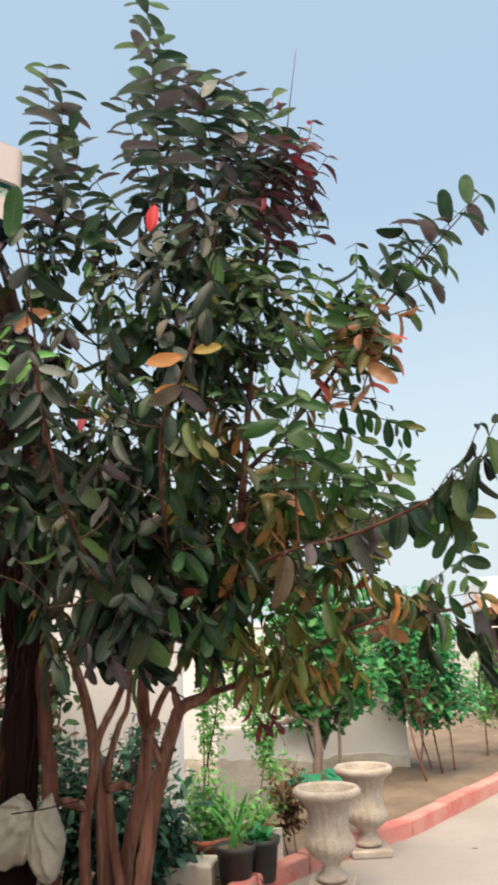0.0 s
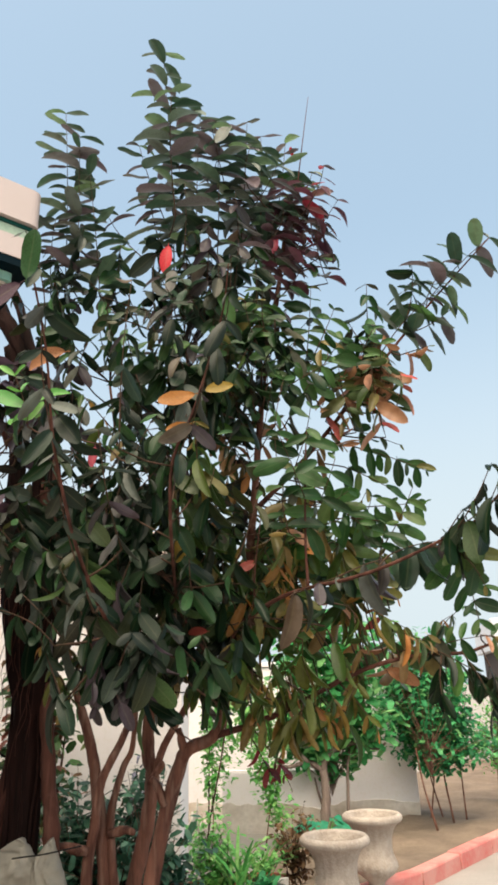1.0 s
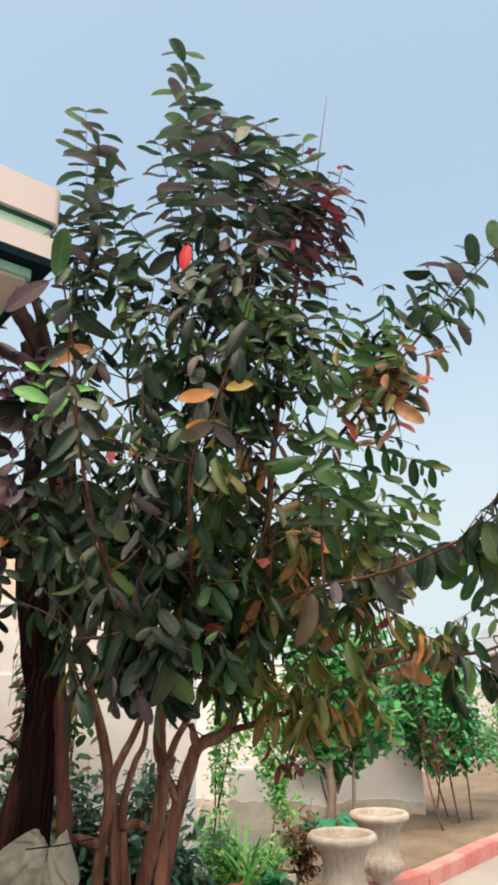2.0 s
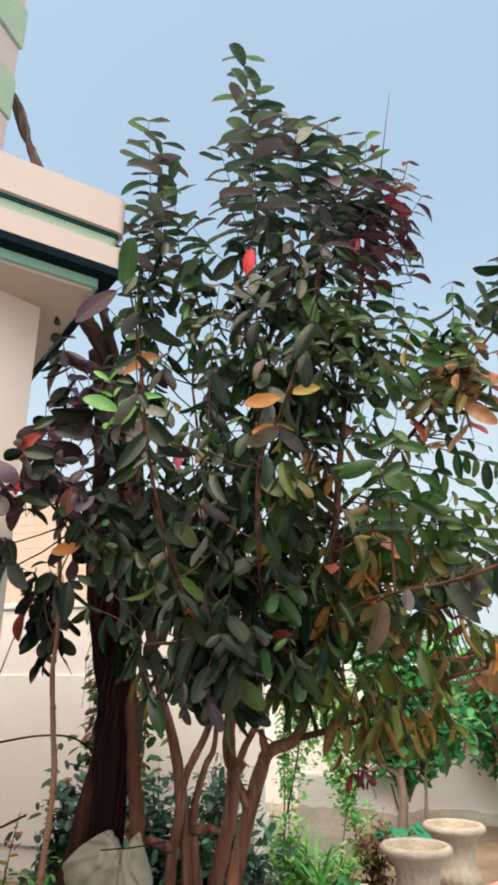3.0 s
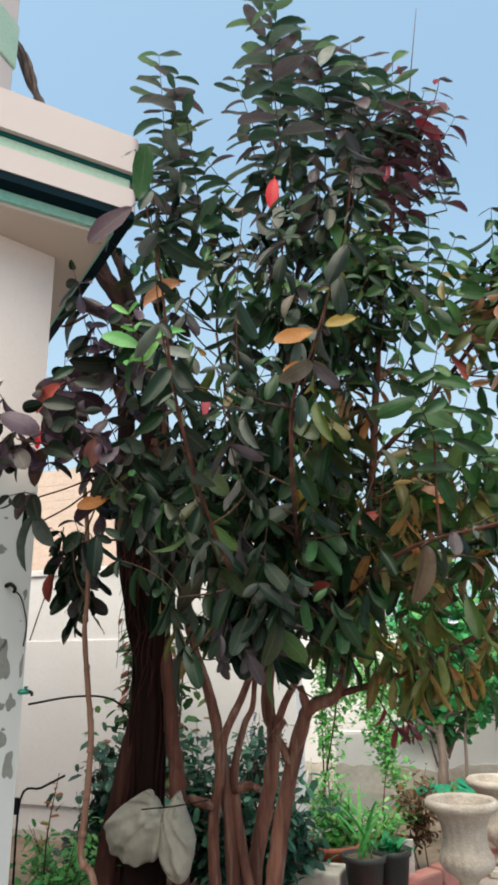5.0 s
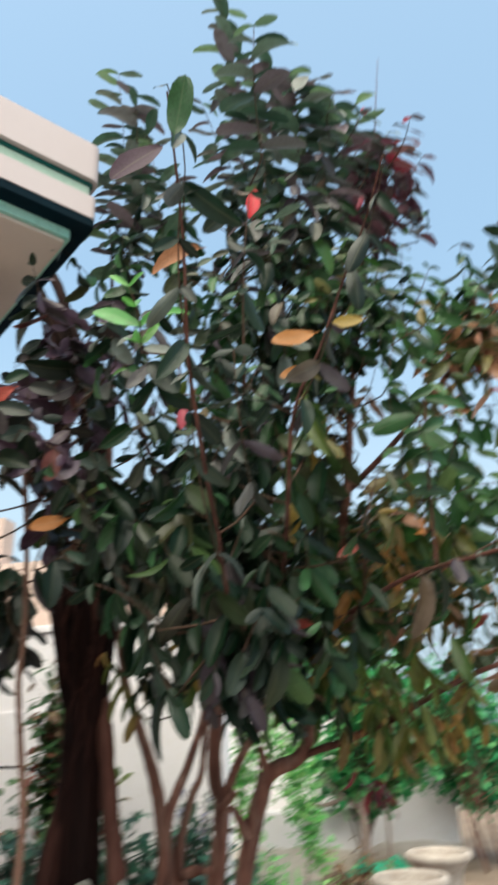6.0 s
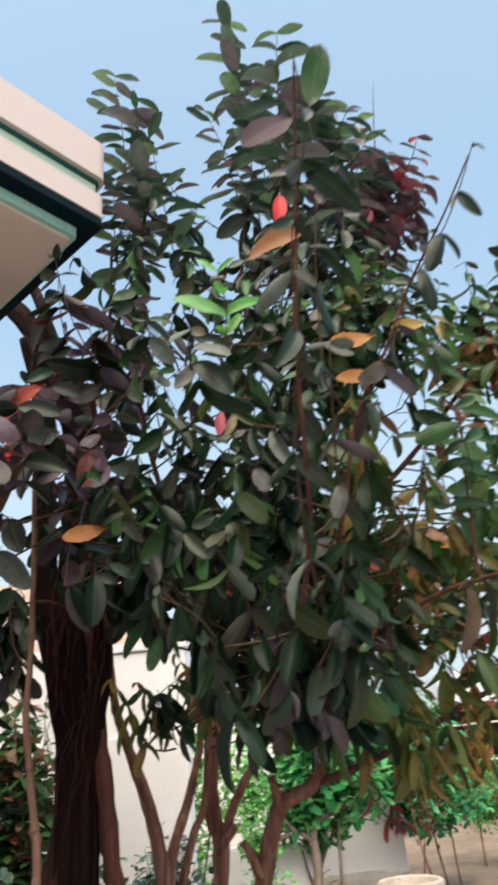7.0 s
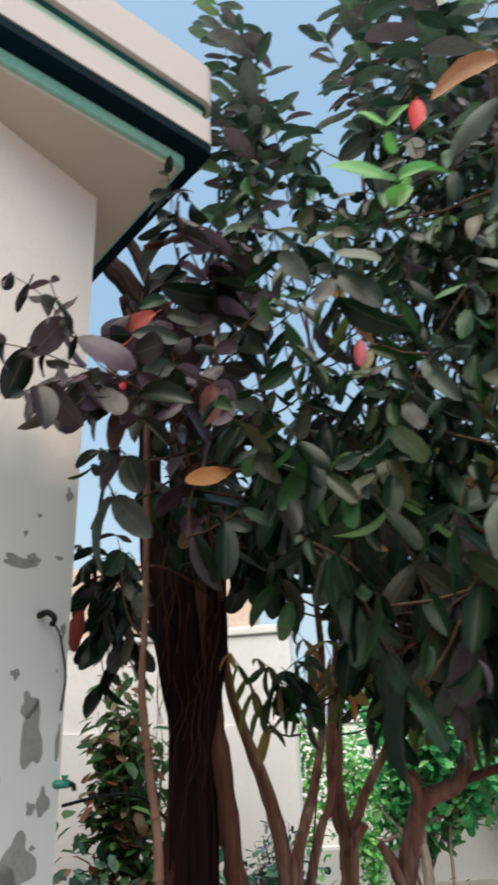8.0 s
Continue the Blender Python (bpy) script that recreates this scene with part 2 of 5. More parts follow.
# dark green trim taken almost to black: the overhang's shade is in the colour
mat_green_shaded = material("shaded_green_trim_paint", (0.003, 0.013, 0.021), 0.8, (0.003, 0.010, 0.015), 5.0, 0.5, 0.05, 50.0, spec=0.06)
mat_green_pale = material("pale_green_trim_paint", (0.36, 0.47, 0.38), 0.7, (0.28, 0.42, 0.34), 3.0, 0.5, 0.08, 50.0)
mat_teal = material("teal_trim_paint", (0.28, 0.58, 0.51), 0.75, (0.36, 0.56, 0.48), 3.0, 0.6, 0.04, 50.0, spec=0.2)
mat_white = material("whitewash", (0.82, 0.785, 0.80), 0.9, (0.75, 0.71, 0.715), 0.9, 0.6, 0.10, 30.0, third=(0.72, 0.67, 0.62))
mat_white_low = material("stained_whitewash", (0.74, 0.69, 0.64), 0.9, (0.42, 0.35, 0.28), 1.8, 0.7, 0.3, 20.0)
mat_soil = material("soil", (0.21, 0.155, 0.115), 0.95, (0.13, 0.095, 0.07), 2.2, 0.8, 0.9, 34.0, third=(0.10, 0.075, 0.055))
mat_concrete = material("driveway_concrete", (0.32, 0.29, 0.27), 0.9, (0.255, 0.23, 0.212), 0.7, 0.7, 0.25, 55.0)
mat_kerb = material("red_kerb_paint", (0.50, 0.13, 0.12), 0.8, (0.52, 0.24, 0.21), 3.0, 0.9, 0.3, 30.0, third=(0.45, 0.28, 0.25))
mat_urn = material("cast_stone", (0.47, 0.41, 0.36), 0.95, (0.34, 0.285, 0.24), 7.0, 0.8, 0.7, 60.0, spec=0.1, third=(0.52, 0.46, 0.41))
mat_pot = material("black_plastic", (0.025, 0.028, 0.03), 0.5, (0.06, 0.06, 0.06), 4.0, 0.5, 0.05, 60.0)
mat_clay = material("terracotta", (0.42, 0.12, 0.07), 0.85, (0.30, 0.09, 0.06), 6.0, 0.6, 0.2, 40.0)
mat_bag = material("grey_plastic_sack", (0.34, 0.32, 0.28), 0.4, (0.24, 0.225, 0.19), 7.0, 0.6, 0.3, 30.0)
tr = mat_bag.node_tree.nodes.new("ShaderNodeBsdfTranslucent")
tr.inputs["Color"].default_value = (0.42, 0.40, 0.36, 1)
sheer = mat_bag.node_tree.nodes.new("ShaderNodeMixShader")
sheer.inputs["Fac"].default_value = 0.3
mat_bag.node_tree.links.new(mat_bag.node_tree.nodes["Principled BSDF"].outputs["BSDF"], sheer.inputs[1])
mat_bag.node_tree.links.new(tr.outputs["BSDF"], sheer.inputs[2])
mat_bag.node_tree.links.new(sheer.outputs["Shader"], mat_bag.node_tree.nodes["Material Output"].inputs["Surface"])
mat_plaster = material("bare_plaster", (0.20, 0.205, 0.20), 0.95, (0.16, 0.165, 0.16), 12.0, 0.7, 0.15, 70.0, spec=0.15)
mat_wire = material("black_rubber", (0.008, 0.008, 0.009), 0.7, spec=0.15)
mat_tap = material("green_plastic", (0.02, 0.16, 0.12), 0.45)
mat_brick = material("tan_brick", (0.60, 0.465, 0.40), 0.9, (0.54, 0.415, 0.35), 2.0, 0.7, 0.3, 30.0)
mat_rust = material("red_curtain_cloth", (0.42, 0.11, 0.08), 0.9, (0.30, 0.08, 0.06), 3.0, 0.6, 0.2, 30.0)
mat_dark = material("dark_interior", (0.05, 0.035, 0.032), 0.9)
mat_steel = material("pale_painted_steel", (0.62, 0.60, 0.58), 0.5, (0.5, 0.47, 0.44), 6.0, 0.5, 0.05, 60.0)
mat_sheet = material("pale_roof_sheet", (0.62, 0.64, 0.68), 0.6, (0.55, 0.56, 0.6), 1.0, 0.5, 0.1, 30.0)
mat_orange = material("orange_plastic", (0.6, 0.22, 0.05), 0.5)


def old_wall_material():
    """Beige paint, weathered to grey below with bare plaster where it has flaked off."""
    m = material("weathered_wall_paint", (0.78, 0.685, 0.66), 0.8, (0.73, 0.64, 0.61), 1.2, 0.5, 0.04, 60.0, spec=0.2, third=(0.70, 0.61, 0.58))
    n, l = m.node_tree.nodes, m.node_tree.links
    bsdf = n["Principled BSDF"]
    paint = bsdf.inputs["Base Color"].links[0].from_socket
    co = n.new("ShaderNodeTexCoord")
    sep = n.new("ShaderNodeSeparateXYZ")
    l.new(co.outputs["Object"], sep.inputs["Vector"])
    edge = n.new("ShaderNodeTexNoise")
    edge.inputs["Scale"].default_value = 2.5
    l.new(co.outputs["Object"], edge.inputs["Vector"])
    add = n.new("ShaderNodeMath")
    add.operation = "MULTIPLY_ADD"
    add.inputs[1].default_value = 0.5
    l.new(edge.outputs["Fac"], add.inputs[0])
    l.new(sep.outputs["Z"], add.inputs[2])
    low = n.new("ShaderNodeMapRange")
    low.inputs["From Min"].default_value, low.inputs["From Max"].default_value = 2.36, 2.52
    low.inputs["To Min"].default_value, low.inputs["To Max"].default_value = 1.0, 0.0
    l.new(add.outputs[0], low.inputs["Value"])
    grey = n.new("ShaderNodeMix")
    grey.data_type = "RGBA"
    grey.inputs["B"].default_value = (0.42, 0.435, 0.45, 1)
    l.new(low.outputs["Result"], grey.inputs["Factor"])
    l.new(paint, grey.inputs["A"])
    flake = n.new("ShaderNodeTexNoise")
    flake.inputs["Scale"].default_value = 4.2
    flake.inputs["Detail"].default_value = 3.0
    l.new(co.outputs["Object"], flake.inputs["Vector"])
    cut = n.new("ShaderNodeMapRange")
    cut.inputs["From Min"].default_value, cut.inputs["From Max"].default_value = 0.735, 0.745
    l.new(flake.outputs["Fac"], cut.inputs["Value"])
    both = n.new("ShaderNodeMath")
    both.operation = "MULTIPLY"
    l.new(cut.outputs["Result"], both.inputs[0])
    l.new(low.outputs["Result"], both.inputs[1])
    bare = n.new("ShaderNodeMix")
    bare.data_type = "RGBA"
    bare.inputs["B"].default_value = (0.19, 0.18, 0.165, 1)
    l.new(both.outputs[0], bare.inputs["Factor"])
    l.new(grey.outputs["Result"], bare.inputs["A"])
    l.new(bare.outputs["Result"], bsdf.inputs["Base Color"])
    return m


mat_old_wall = old_wall_material()


# ---- builders ----
def mesh_of(name, bm, mat):
    me = bpy.data.meshes.new(name)
    bm.to_mesh(me)
    bm.free()
    me.materials.append(mat)
    return me


def part(name, bm, mat, parent, label="", smooth=False):
    ob = new(name, mesh_of(name, bm, mat))
    if smooth:
        ob.data.shade_smooth()
    ob.parent = parent
    if label:
        tagged(ob, label)
    return ob


def thing(name, label, category, at=(0, 0, 0), group="", kind=""):
    ob = new(name)
    ob.location = at
    ob.empty_display_size = 0.1
    return tagged(ob, label, category, group, kind)


def structure(name, bm, mat, label, category, smooth=False):
    ob = new(name, mesh_of(name, bm, mat))
    if smooth:
        ob.data.shade_smooth()
    return tagged(ob, label, category, kind="structure")


def prism(bm, pts, z0, z1, bevel=0.0):
    """An upright prism over a plan outline."""
    lo = [bm.verts.new((x, y, z0)) for x, y in pts]
    hi = [bm.verts.new((x, y, z1)) for x, y in pts]
    n = len(pts)
    faces = [bm.faces.new(lo[::-1]), bm.faces.new(hi)]
    faces += [bm.faces.new((lo[i], lo[(i + 1) % n], hi[(i + 1) % n], hi[i])) for i in range(n)]
    bmesh.ops.recalc_face_normals(bm, faces=faces)
    if bevel:
        edges = list({e for f in faces for e in f.edges})
        bmesh.ops.bevel(bm, geom=edges, offset=bevel, segments=2, affect="EDGES", profile=0.5)
    return bm


def box(x0, y0, z0, x1, y1, z1, bevel=0.0):
    return prism(bmesh.new(), [(x0, y0), (x1, y0), (x1, y1), (x0, y1)], z0, z1, bevel)


def strip(p, q, thick, z0, z1, bevel=0.0):
    """A wall from p to q in plan, thickened to its left."""
    d = (Vector(q) - Vector(p)).normalized()
    s = Vector((-d.y, d.x)) * thick
    return prism(bmesh.new(), [tuple(p), tuple(q), tuple(Vector(q) + s), tuple(Vector(p) + s)], z0, z1, bevel)


def ragged(p, q, thick, height, seed):
    """A low coat of dirt and loose plaster on a wall from p to q, with an uneven upper edge."""
    p, q = Vector((*p, 0)), Vector((*q, 0))
    n = max(8, round((q - p).length / 0.05))
    s = Vector((-(q - p).y, (q - p).x, 0)).normalized() * thick
    bm = bmesh.new()
    rows = []
    for k in range(n + 1):
        a = p.lerp(q, k / n)
        z = height * (1 + 0.45 * noise.noise(Vector((k * 0.06, seed, 0))) + 0.22 * noise.noise(Vector((k * 0.31, seed, 4))))
        rows.append([bm.verts.new(a), bm.verts.new(a + Vector((0, 0, z))), bm.verts.new(a + s + Vector((0, 0, z))), bm.verts.new(a + s)])
    for a, b in zip(rows, rows[1:]):
        for j in range(4):
            bm.faces.new((a[j], b[j], b[(j + 1) % 4], a[(j + 1) % 4]))
    bm.faces.new(rows[0])
    bm.faces.new(rows[-1][::-1])
    bmesh.ops.recalc_face_normals(bm, faces=bm.faces)
    return bm


def smooth_path(pts, steps=5):
    """A curve through points (Catmull-Rom)."""
    p = [Vector(v) for v in pts]
    p = [p[0] * 2 - p[1]] + p + [p[-1] * 2 - p[-2]]
    out = []
    for i in range(1, len(p) - 2):
        a, b, c, d = p[i - 1:i + 3]
        for k in range(steps):
            t = k / steps
            out.append(0.5 * (2 * b + (c - a) * t + (2 * a - 5 * b + 4 * c - d) * t * t + (3 * b - a - 3 * c + d) * t ** 3))
    out.append(p[-2])
    return out


def tube(bm, pts, r0, r1, sides=8, knots=0.0, power=1.0, rng=None):
    """A tapering tube along points, a little uneven where knots is set."""
    n = len(pts)
    rings = []
    ref = Vector((1, 0.2, 0.1)).normalized()
    for i, p in enumerate(pts):
        d = (pts[min(i + 1, n - 1)] - pts[max(i - 1, 0)]).normalized()
        a = (ref - d * ref.dot(d)).normalized()
        b = d.cross(a)
        ref = a
        r = r0 + (r1 - r0) * (i / (n - 1)) ** power
        ring = []
        for k in range(sides):
            w = 2 * math.pi * k / sides
            rr = r
            if knots:
                rr *= 1 + knots * noise.noise(Vector((math.cos(w) * 1.3, math.sin(w) * 1.3, i * 0.55)) + p * 2.0)
            ring.append(bm.verts.new(p + (a * math.cos(w) + b * math.sin(w)) * rr))
        rings.append(ring)
    for q, s in zip(rings, rings[1:]):
        for k in range(sides):
            bm.faces.new((q[k], q[(k + 1) % sides], s[(k + 1) % sides], s[k]))
    bm.faces.new(rings[0][::-1])
    bm.faces.new(rings[-1])
    return bm


def lathe(bm, profile, segments=32, flute=None):
    """A turned body; flute(z, angle) scales the radius."""
    rings = []
    for r, z in profile:
        ring = []
        for k in range(segments):
            w = 2 * math.pi * k / segments
            rr = r * (flute(z, w) if flute else 1.0)
            ring.append(bm.verts.new((rr * math.cos(w), rr * math.sin(w), z)))
        rings.append(ring)
    for a, b in zip(rings, rings[1:]):
        for k in range(segments):
            bm.faces.new((a[k], a[(k + 1) % segments], b[(k + 1) % segments], b[k]))
    bm.faces.new(rings[0][::-1])
    bm.faces.new(rings[-1])
    return bm


# ---- leaves ----
def leaf_shape(width=0.5, fold=0.10, curl=0.12, tip=0.0, rows=6, wave=0.0, lobes=0.0, cols=2, stalk=0.0):
    """Vertices, faces and uvs of a leaf one unit long, along +x, its face up +z; blunt at its tip, on a short stalk."""
    v, uv = [], []
    half = cols // 2
    if stalk:
        for s in range(-half, half + 1):
            v.append((-stalk, s / half * 0.012, 0.02))
            uv.append((0.5 + 0.04 * s / half, 0.0))
    for i in range(rows + 1):
        u = 0.5 - 0.5 * math.cos(math.pi * i / rows)
        w = 0.5 * width * (max(0.0, math.sin(math.pi * u ** 1.12)) ** 0.46)
        w *= 1 - lobes * (i % 2)
        w = max(w, 0.012 if i == 0 else 0.004) * (1 - tip * u)
        z = -curl * u * u
        for s in range(-half, half + 1):
            e = s / half
            v.append((u, e * w, z + fold * 2 * w * abs(e) ** 1.6 + wave * e * math.sin(u * 9 + 0.8 * e)))
            uv.append((0.5 + 0.5 * e, u))
    f = []
    for i in range(rows + (1 if stalk else 0)):
        for j in range(cols):
            a = i * (cols + 1) + j
            f.append((a, a + 1, a + cols + 2, a + cols + 1))
    return np.array(v), f, np.array(uv)


SHAPES = [leaf_shape(w, fo, c, 0.0, 7, wv, 0.0, 4, 0.12) for w, fo, c, wv in ((0.45, 0.18, 0.20, 0.010), (0.48, 0.10, 0.12, 0.018), (0.38, 0.34, 0.34, 0.0), (0.46, 0.06, -0.10, 0.028), (0.47, 0.24, 0.48, 0.02), (0.41, -0.12, 0.30, 0.02))]
SMALL = [leaf_shape(0.6, 0.1, 0.15, rows=3), leaf_shape(0.5, 0.15, 0.3, rows=3)]
LOBED = [leaf_shape(0.85, 0.08, 0.15, rows=5, lobes=0.3), leaf_shape(0.75, 0.12, 0.3, rows=5, lobes=0.25)]
BLADE = [leaf_shape(0.07, 0.2, 0.35, rows=7), leaf_shape(0.06, 0.2, 0.7, rows=7)]


def leaf_mesh(name, shape, mat):
    v, f, uv = shape
    me = bpy.data.meshes.new(name)
    me.from_pydata(v.tolist(), [], f)
    layer = me.uv_layers.new(name="leaf")
    idx = [k for q in f for k in q]
    layer.data.foreach_set("uv", uv[idx].ravel())
    me.materials.append(mat)
    me.shade_smooth()
    return me


def leaf_frame(place, axis, up, size, width=1.0):
    x = axis.normalized()
    y = up.cross(x)
    if y.length < 1e-4:
        y = Vector((0, 1, 0)).cross(x)
    y.normalize()
    z = x.cross(y)
    m = Matrix((x, y, z)).transposed() @ Matrix.Diagonal((size, size * width, size))
    m = m.to_4x4()
    m.translation = place
    return m


def leaf_batch(name, mats, shapes, mat, parent, rng, label=""):
    """One mesh of many leaves, from their matrices."""
    vs, fs, uvs, base = [], [], [], 0
    for m in mats:
        v, f, uv = shapes[rng.randrange(len(shapes))]
        a = np.array(m)
        vs.append(v @ a[:3, :3].T + a[:3, 3])
        fs += [tuple(k + base for k in q) for q in f]
        uvs.append(uv[[k for q in f for k in q]])
        base += len(v)
    me = bpy.data.meshes.new(name)
    me.from_pydata(np.concatenate(vs).tolist(), [], fs)
    layer = me.uv_layers.new(name="leaf")
    layer.data.foreach_set("uv", np.concatenate(uvs).ravel())
    me.materials.append(mat)
    me.shade_smooth()
    ob = new(name, me)
    ob.parent = parent
    return tagged(ob, label, kind="stuff")


# ---- ground, kerb, bed ----
bm = bmesh.new()
rim = [bm.verts.new((900 * math.cos(a), 900 * math.sin(a), 0)) for a in [k * math.pi / 24 for k in range(48)]]
bm.faces.new(rim)
structure("ground", bm, mat_concrete, "pale grey concrete driveway, dusty and worn", "ground")

KERB = [Vector(p) for p in ((-1.7, 1.9), (-1.13, 4.6), (-0.93, 6.07), (-0.36, 6.95), (0.08, 7.5), (1.08, 9.37), (2.35, 11.9), (3.9, 15.2))]
bed = [tuple(p) for p in KERB] + [(3.9, 16.6), (1.2, 16.8), (-0.4, 13.2), (-1.3, 9.6), (-1.3, 6.8), (-8.0, 6.8), (-8.0, 4.6), (-3.2, 4.6)]
bm = bmesh.new()
outline = [bm.verts.new((x, y, 0.05)) for x, y in bed]
edges = [bm.edges.new((outline[i], outline[(i + 1) % len(outline)])) for i in range(len(outline))]
bmesh.ops.triangle_fill(bm, edges=edges, use_beauty=True)
for _ in range(5):
    bmesh.ops.subdivide_edges(bm, edges=[e for e in bm.edges if e.calc_length() > 0.25], cuts=1)
    bmesh.ops.triangulate(bm, faces=bm.faces)
for v in bm.verts:
    if not v.is_boundary:
        v.co.z += 0.05 * noise.noise(v.co * 1.7) + 0.025 * noise.noise(v.co * 6)
bmesh.ops.recalc_face_normals(bm, faces=bm.faces)
structure("planting_bed", bm, mat_soil, "dry brown soil of the planting bed", "soil", True)

kerb = thing("kerb", "red painted concrete kerb, faded and chipped, edging the bed", "kerb", kind="structure")
rng = random.Random(3)
for a, b in zip(KERB, KERB[1:]):
    count = max(1, round((b - a).length / 0.62))
    for k in range(count):
        p, q = a.lerp(b, k / count), a.lerp(b, (k + 1) / count)
        d = (q - p).normalized() * 0.006
        part("kerb_stone", strip(p + d, q - d, 0.13, -0.02, 0.125 + rng.uniform(-0.006, 0.006), 0.016), mat_kerb, kerb)

# ---- boundary walls ----
wall_back = structure("wall_back", strip((-9.0, 6.75), (-1.66, 6.75), 0.2, 0, 2.19, 0.01), mat_white, "whitewashed boundary wall with a stained foot", "wall")
part("coping", strip((-9.0, 6.73), (-1.64, 6.73), 0.25, 2.192, 2.25, 0.01), mat_white, wall_back)
part("plinth", ragged((-9.0, 6.728), (-1.66, 6.728), 0.006, 0.12, 1.0), mat_white_low, wall_back)
part("ledge", strip((-9.0, 6.734), (-1.66, 6.734), 0.014, 0.304, 1.62, 0.004), mat_white, wall_back)
wall_side = structure("wall_side", strip((-1.785, 6.86), (-2.37, 9.4), 0.2, 0, 2.19, 0.012), mat_white, "whitewashed return of the boundary wall", "wall")
part("coping", strip((-1.80, 6.99), (-2.37, 9.42), 0.24, 2.192, 2.25, 0.01), mat_white, wall_side)
part("plinth", ragged((-1.675, 6.90), (-2.26, 9.4), 0.014, 0.34, 2.0), mat_white_low, wall_side)
wall_far = structure("wall_far", strip((-3.2, 10.25), (0.15, 10.39), 0.2, 0, 1.75, 0.012), mat_white, "whitewashed garden wall behind the shrubs", "wall")
part("coping", strip((-3.2, 10.22), (0.17, 10.36), 0.26, 1.754, 1.81, 0.008), mat_white, wall_far)
part("plinth", ragged((-3.2, 10.236), (0.15, 10.376), 0.012, 0.2, 3.0), mat_white_low, wall_far)
bm = bmesh.new()
N = 8
L = 1.15
outline = [(0.0, 0.0), (L, 0.0)] + [(L - 0.16 + 0.16 * math.cos(k * math.pi / 2 / N), 0.46 + 0.16 * math.sin(k * math.pi / 2 / N)) for k in range(N + 1)] + [(0.0, 0.62)]
run = Vector((1.0, 0.05, 0)).normalized()
across = Vector((-run.y, run.x, 0)) * 0.19
front = [bm.verts.new(Vector((-2.03, 9.58, z)) + run * x) for x, z in outline]
back = [bm.verts.new(Vector((-2.03, 9.58, z)) + run * x + across) for x, z in outline]
bm.faces.new(front), bm.faces.new(back[::-1])
for i in range(len(outline)):
    j = (i + 1) % len(outline)
    bm.faces.new((front[i], back[i], back[j], front[j]))
bmesh.ops.recalc_face_normals(bm, faces=bm.faces)
bmesh.ops.bevel(bm, geom=[e for e in bm.edges if len(e.link_faces) == 2 and e.calc_face_angle(0) > 0.9], offset=0.02, segments=2, affect="EDGES")
low_wall = structure("low_wall", bm, mat_white, "low plastered wall with a rounded end, stained brown below", "wall")
part("stained_foot", ragged((-2.03, 9.570), (-0.885, 9.627), 0.014, 0.28, 4.0), mat_white_low, low_wall, "brown damp stain along the foot")

neighbour = thing("neighbour_wall", "tan brick wall of the neighbouring house behind the boundary wall", "wall", kind="structure")
part("backing", strip((-9.0, 7.13), (-3.75, 7.13), 0.2, 0, 3.32), mat_brick, neighbour)
part("backing", strip((-3.75, 7.13), (-1.95, 7.13), 0.2, 0, 2.885), mat_brick, neighbour)
bm = bmesh.new()
rng = random.Random(9)
brick_mesh = mesh_of("brick", box(0, 0, 0, 0.232, 0.008, 0.0765, 0.001), mat_brick)
row, z = 0, 2.2
while z < 3.24:
    x = -8.95 + (0.12 if row % 2 else 0)
    while x < (-2.2 if z < 2.8 else -3.99):
        o = rng.uniform(0, 0.0015)
        if x > -5.0:
            ob = new("brick", brick_mesh)
            ob.parent = neighbour
            ob.location = (x, 7.1275 - o, z)
        else:
            prism(bm, [(x, 7.127 - o), (x + 0.228, 7.127 - o), (x + 0.228, 7.135), (x, 7.135)], z, z + 0.073)
        x += 0.235
    z += 0.08
    row += 1
tagged(part("brick_courses", bm, mat_brick, neighbour), kind="stuff")

# ---- the house with its roof slab ----
CORNER = Vector((-1.44, 3.67))
FRONT = Vector((-0.640, -0.768)).normalized()
BACK = Vector((-0.765, 0.644)).normalized()
ALONG = Vector((-0.42, -0.9)).normalized()
WALL = Vector((-1.905, 3.715))


def slab_outline(inset):
    c = CORNER + (FRONT + BACK) * inset
    a = c + FRONT * 0.85
    b = a + ALONG * 5.2
    e = c + BACK * 1.7
    return [tuple(c), tuple(a), tuple(b), (-7.5, b.y), (-7.5, e.y), tuple(e)]


def rounded(pts, r):
    """A plan outline with its first corner rounded."""
    c, n, p = Vector(pts[0]), Vector(pts[1]), Vector(pts[-1])
    a, b = c + (p - c).normalized() * r, c + (n - c).normalized() * r
    arc = [tuple(a.lerp(c, t).lerp(c.lerp(b, t), t)) for t in [k / 6 for k in range(7)]]
    return arc + pts[1:]


house = thing("house", "single-storey house corner in beige paint with green trim bands", "house")
house_wall = part("wall", strip(WALL, WALL + ALONG * 6.0, -0.23, 0, 3.283), mat_old_wall, house, "beige wall, paint flaked off the grey lower half")
end = Vector((-ALONG.y, ALONG.x)) * -1.0
if end.x > 0:
    end = -end
part("end_wall", strip(WALL + end * 0.232, WALL + end * 4.5, 0.23, 0, 3.283), mat_old_wall, house)
part("soffit", prism(bmesh.new(), rounded(slab_outline(0.10), 0.02), 3.285, 3.30), mat_soffit, house, "plain grey-beige underside of the roof slab")
part("drip_band", prism(bmesh.new(), rounded(slab_outline(0.082), 0.02), 3.302, 3.345), mat_teal, house, "pale teal drip band")
# the ledge carries the fascia's shade in its paint colour
part("under_ledge", prism(bmesh.new(), rounded(slab_outline(0.012), 0.02), 3.347, 3.385), mat_green_shaded, house, "dark green ledge under the fascia, overhang shade in its colour")
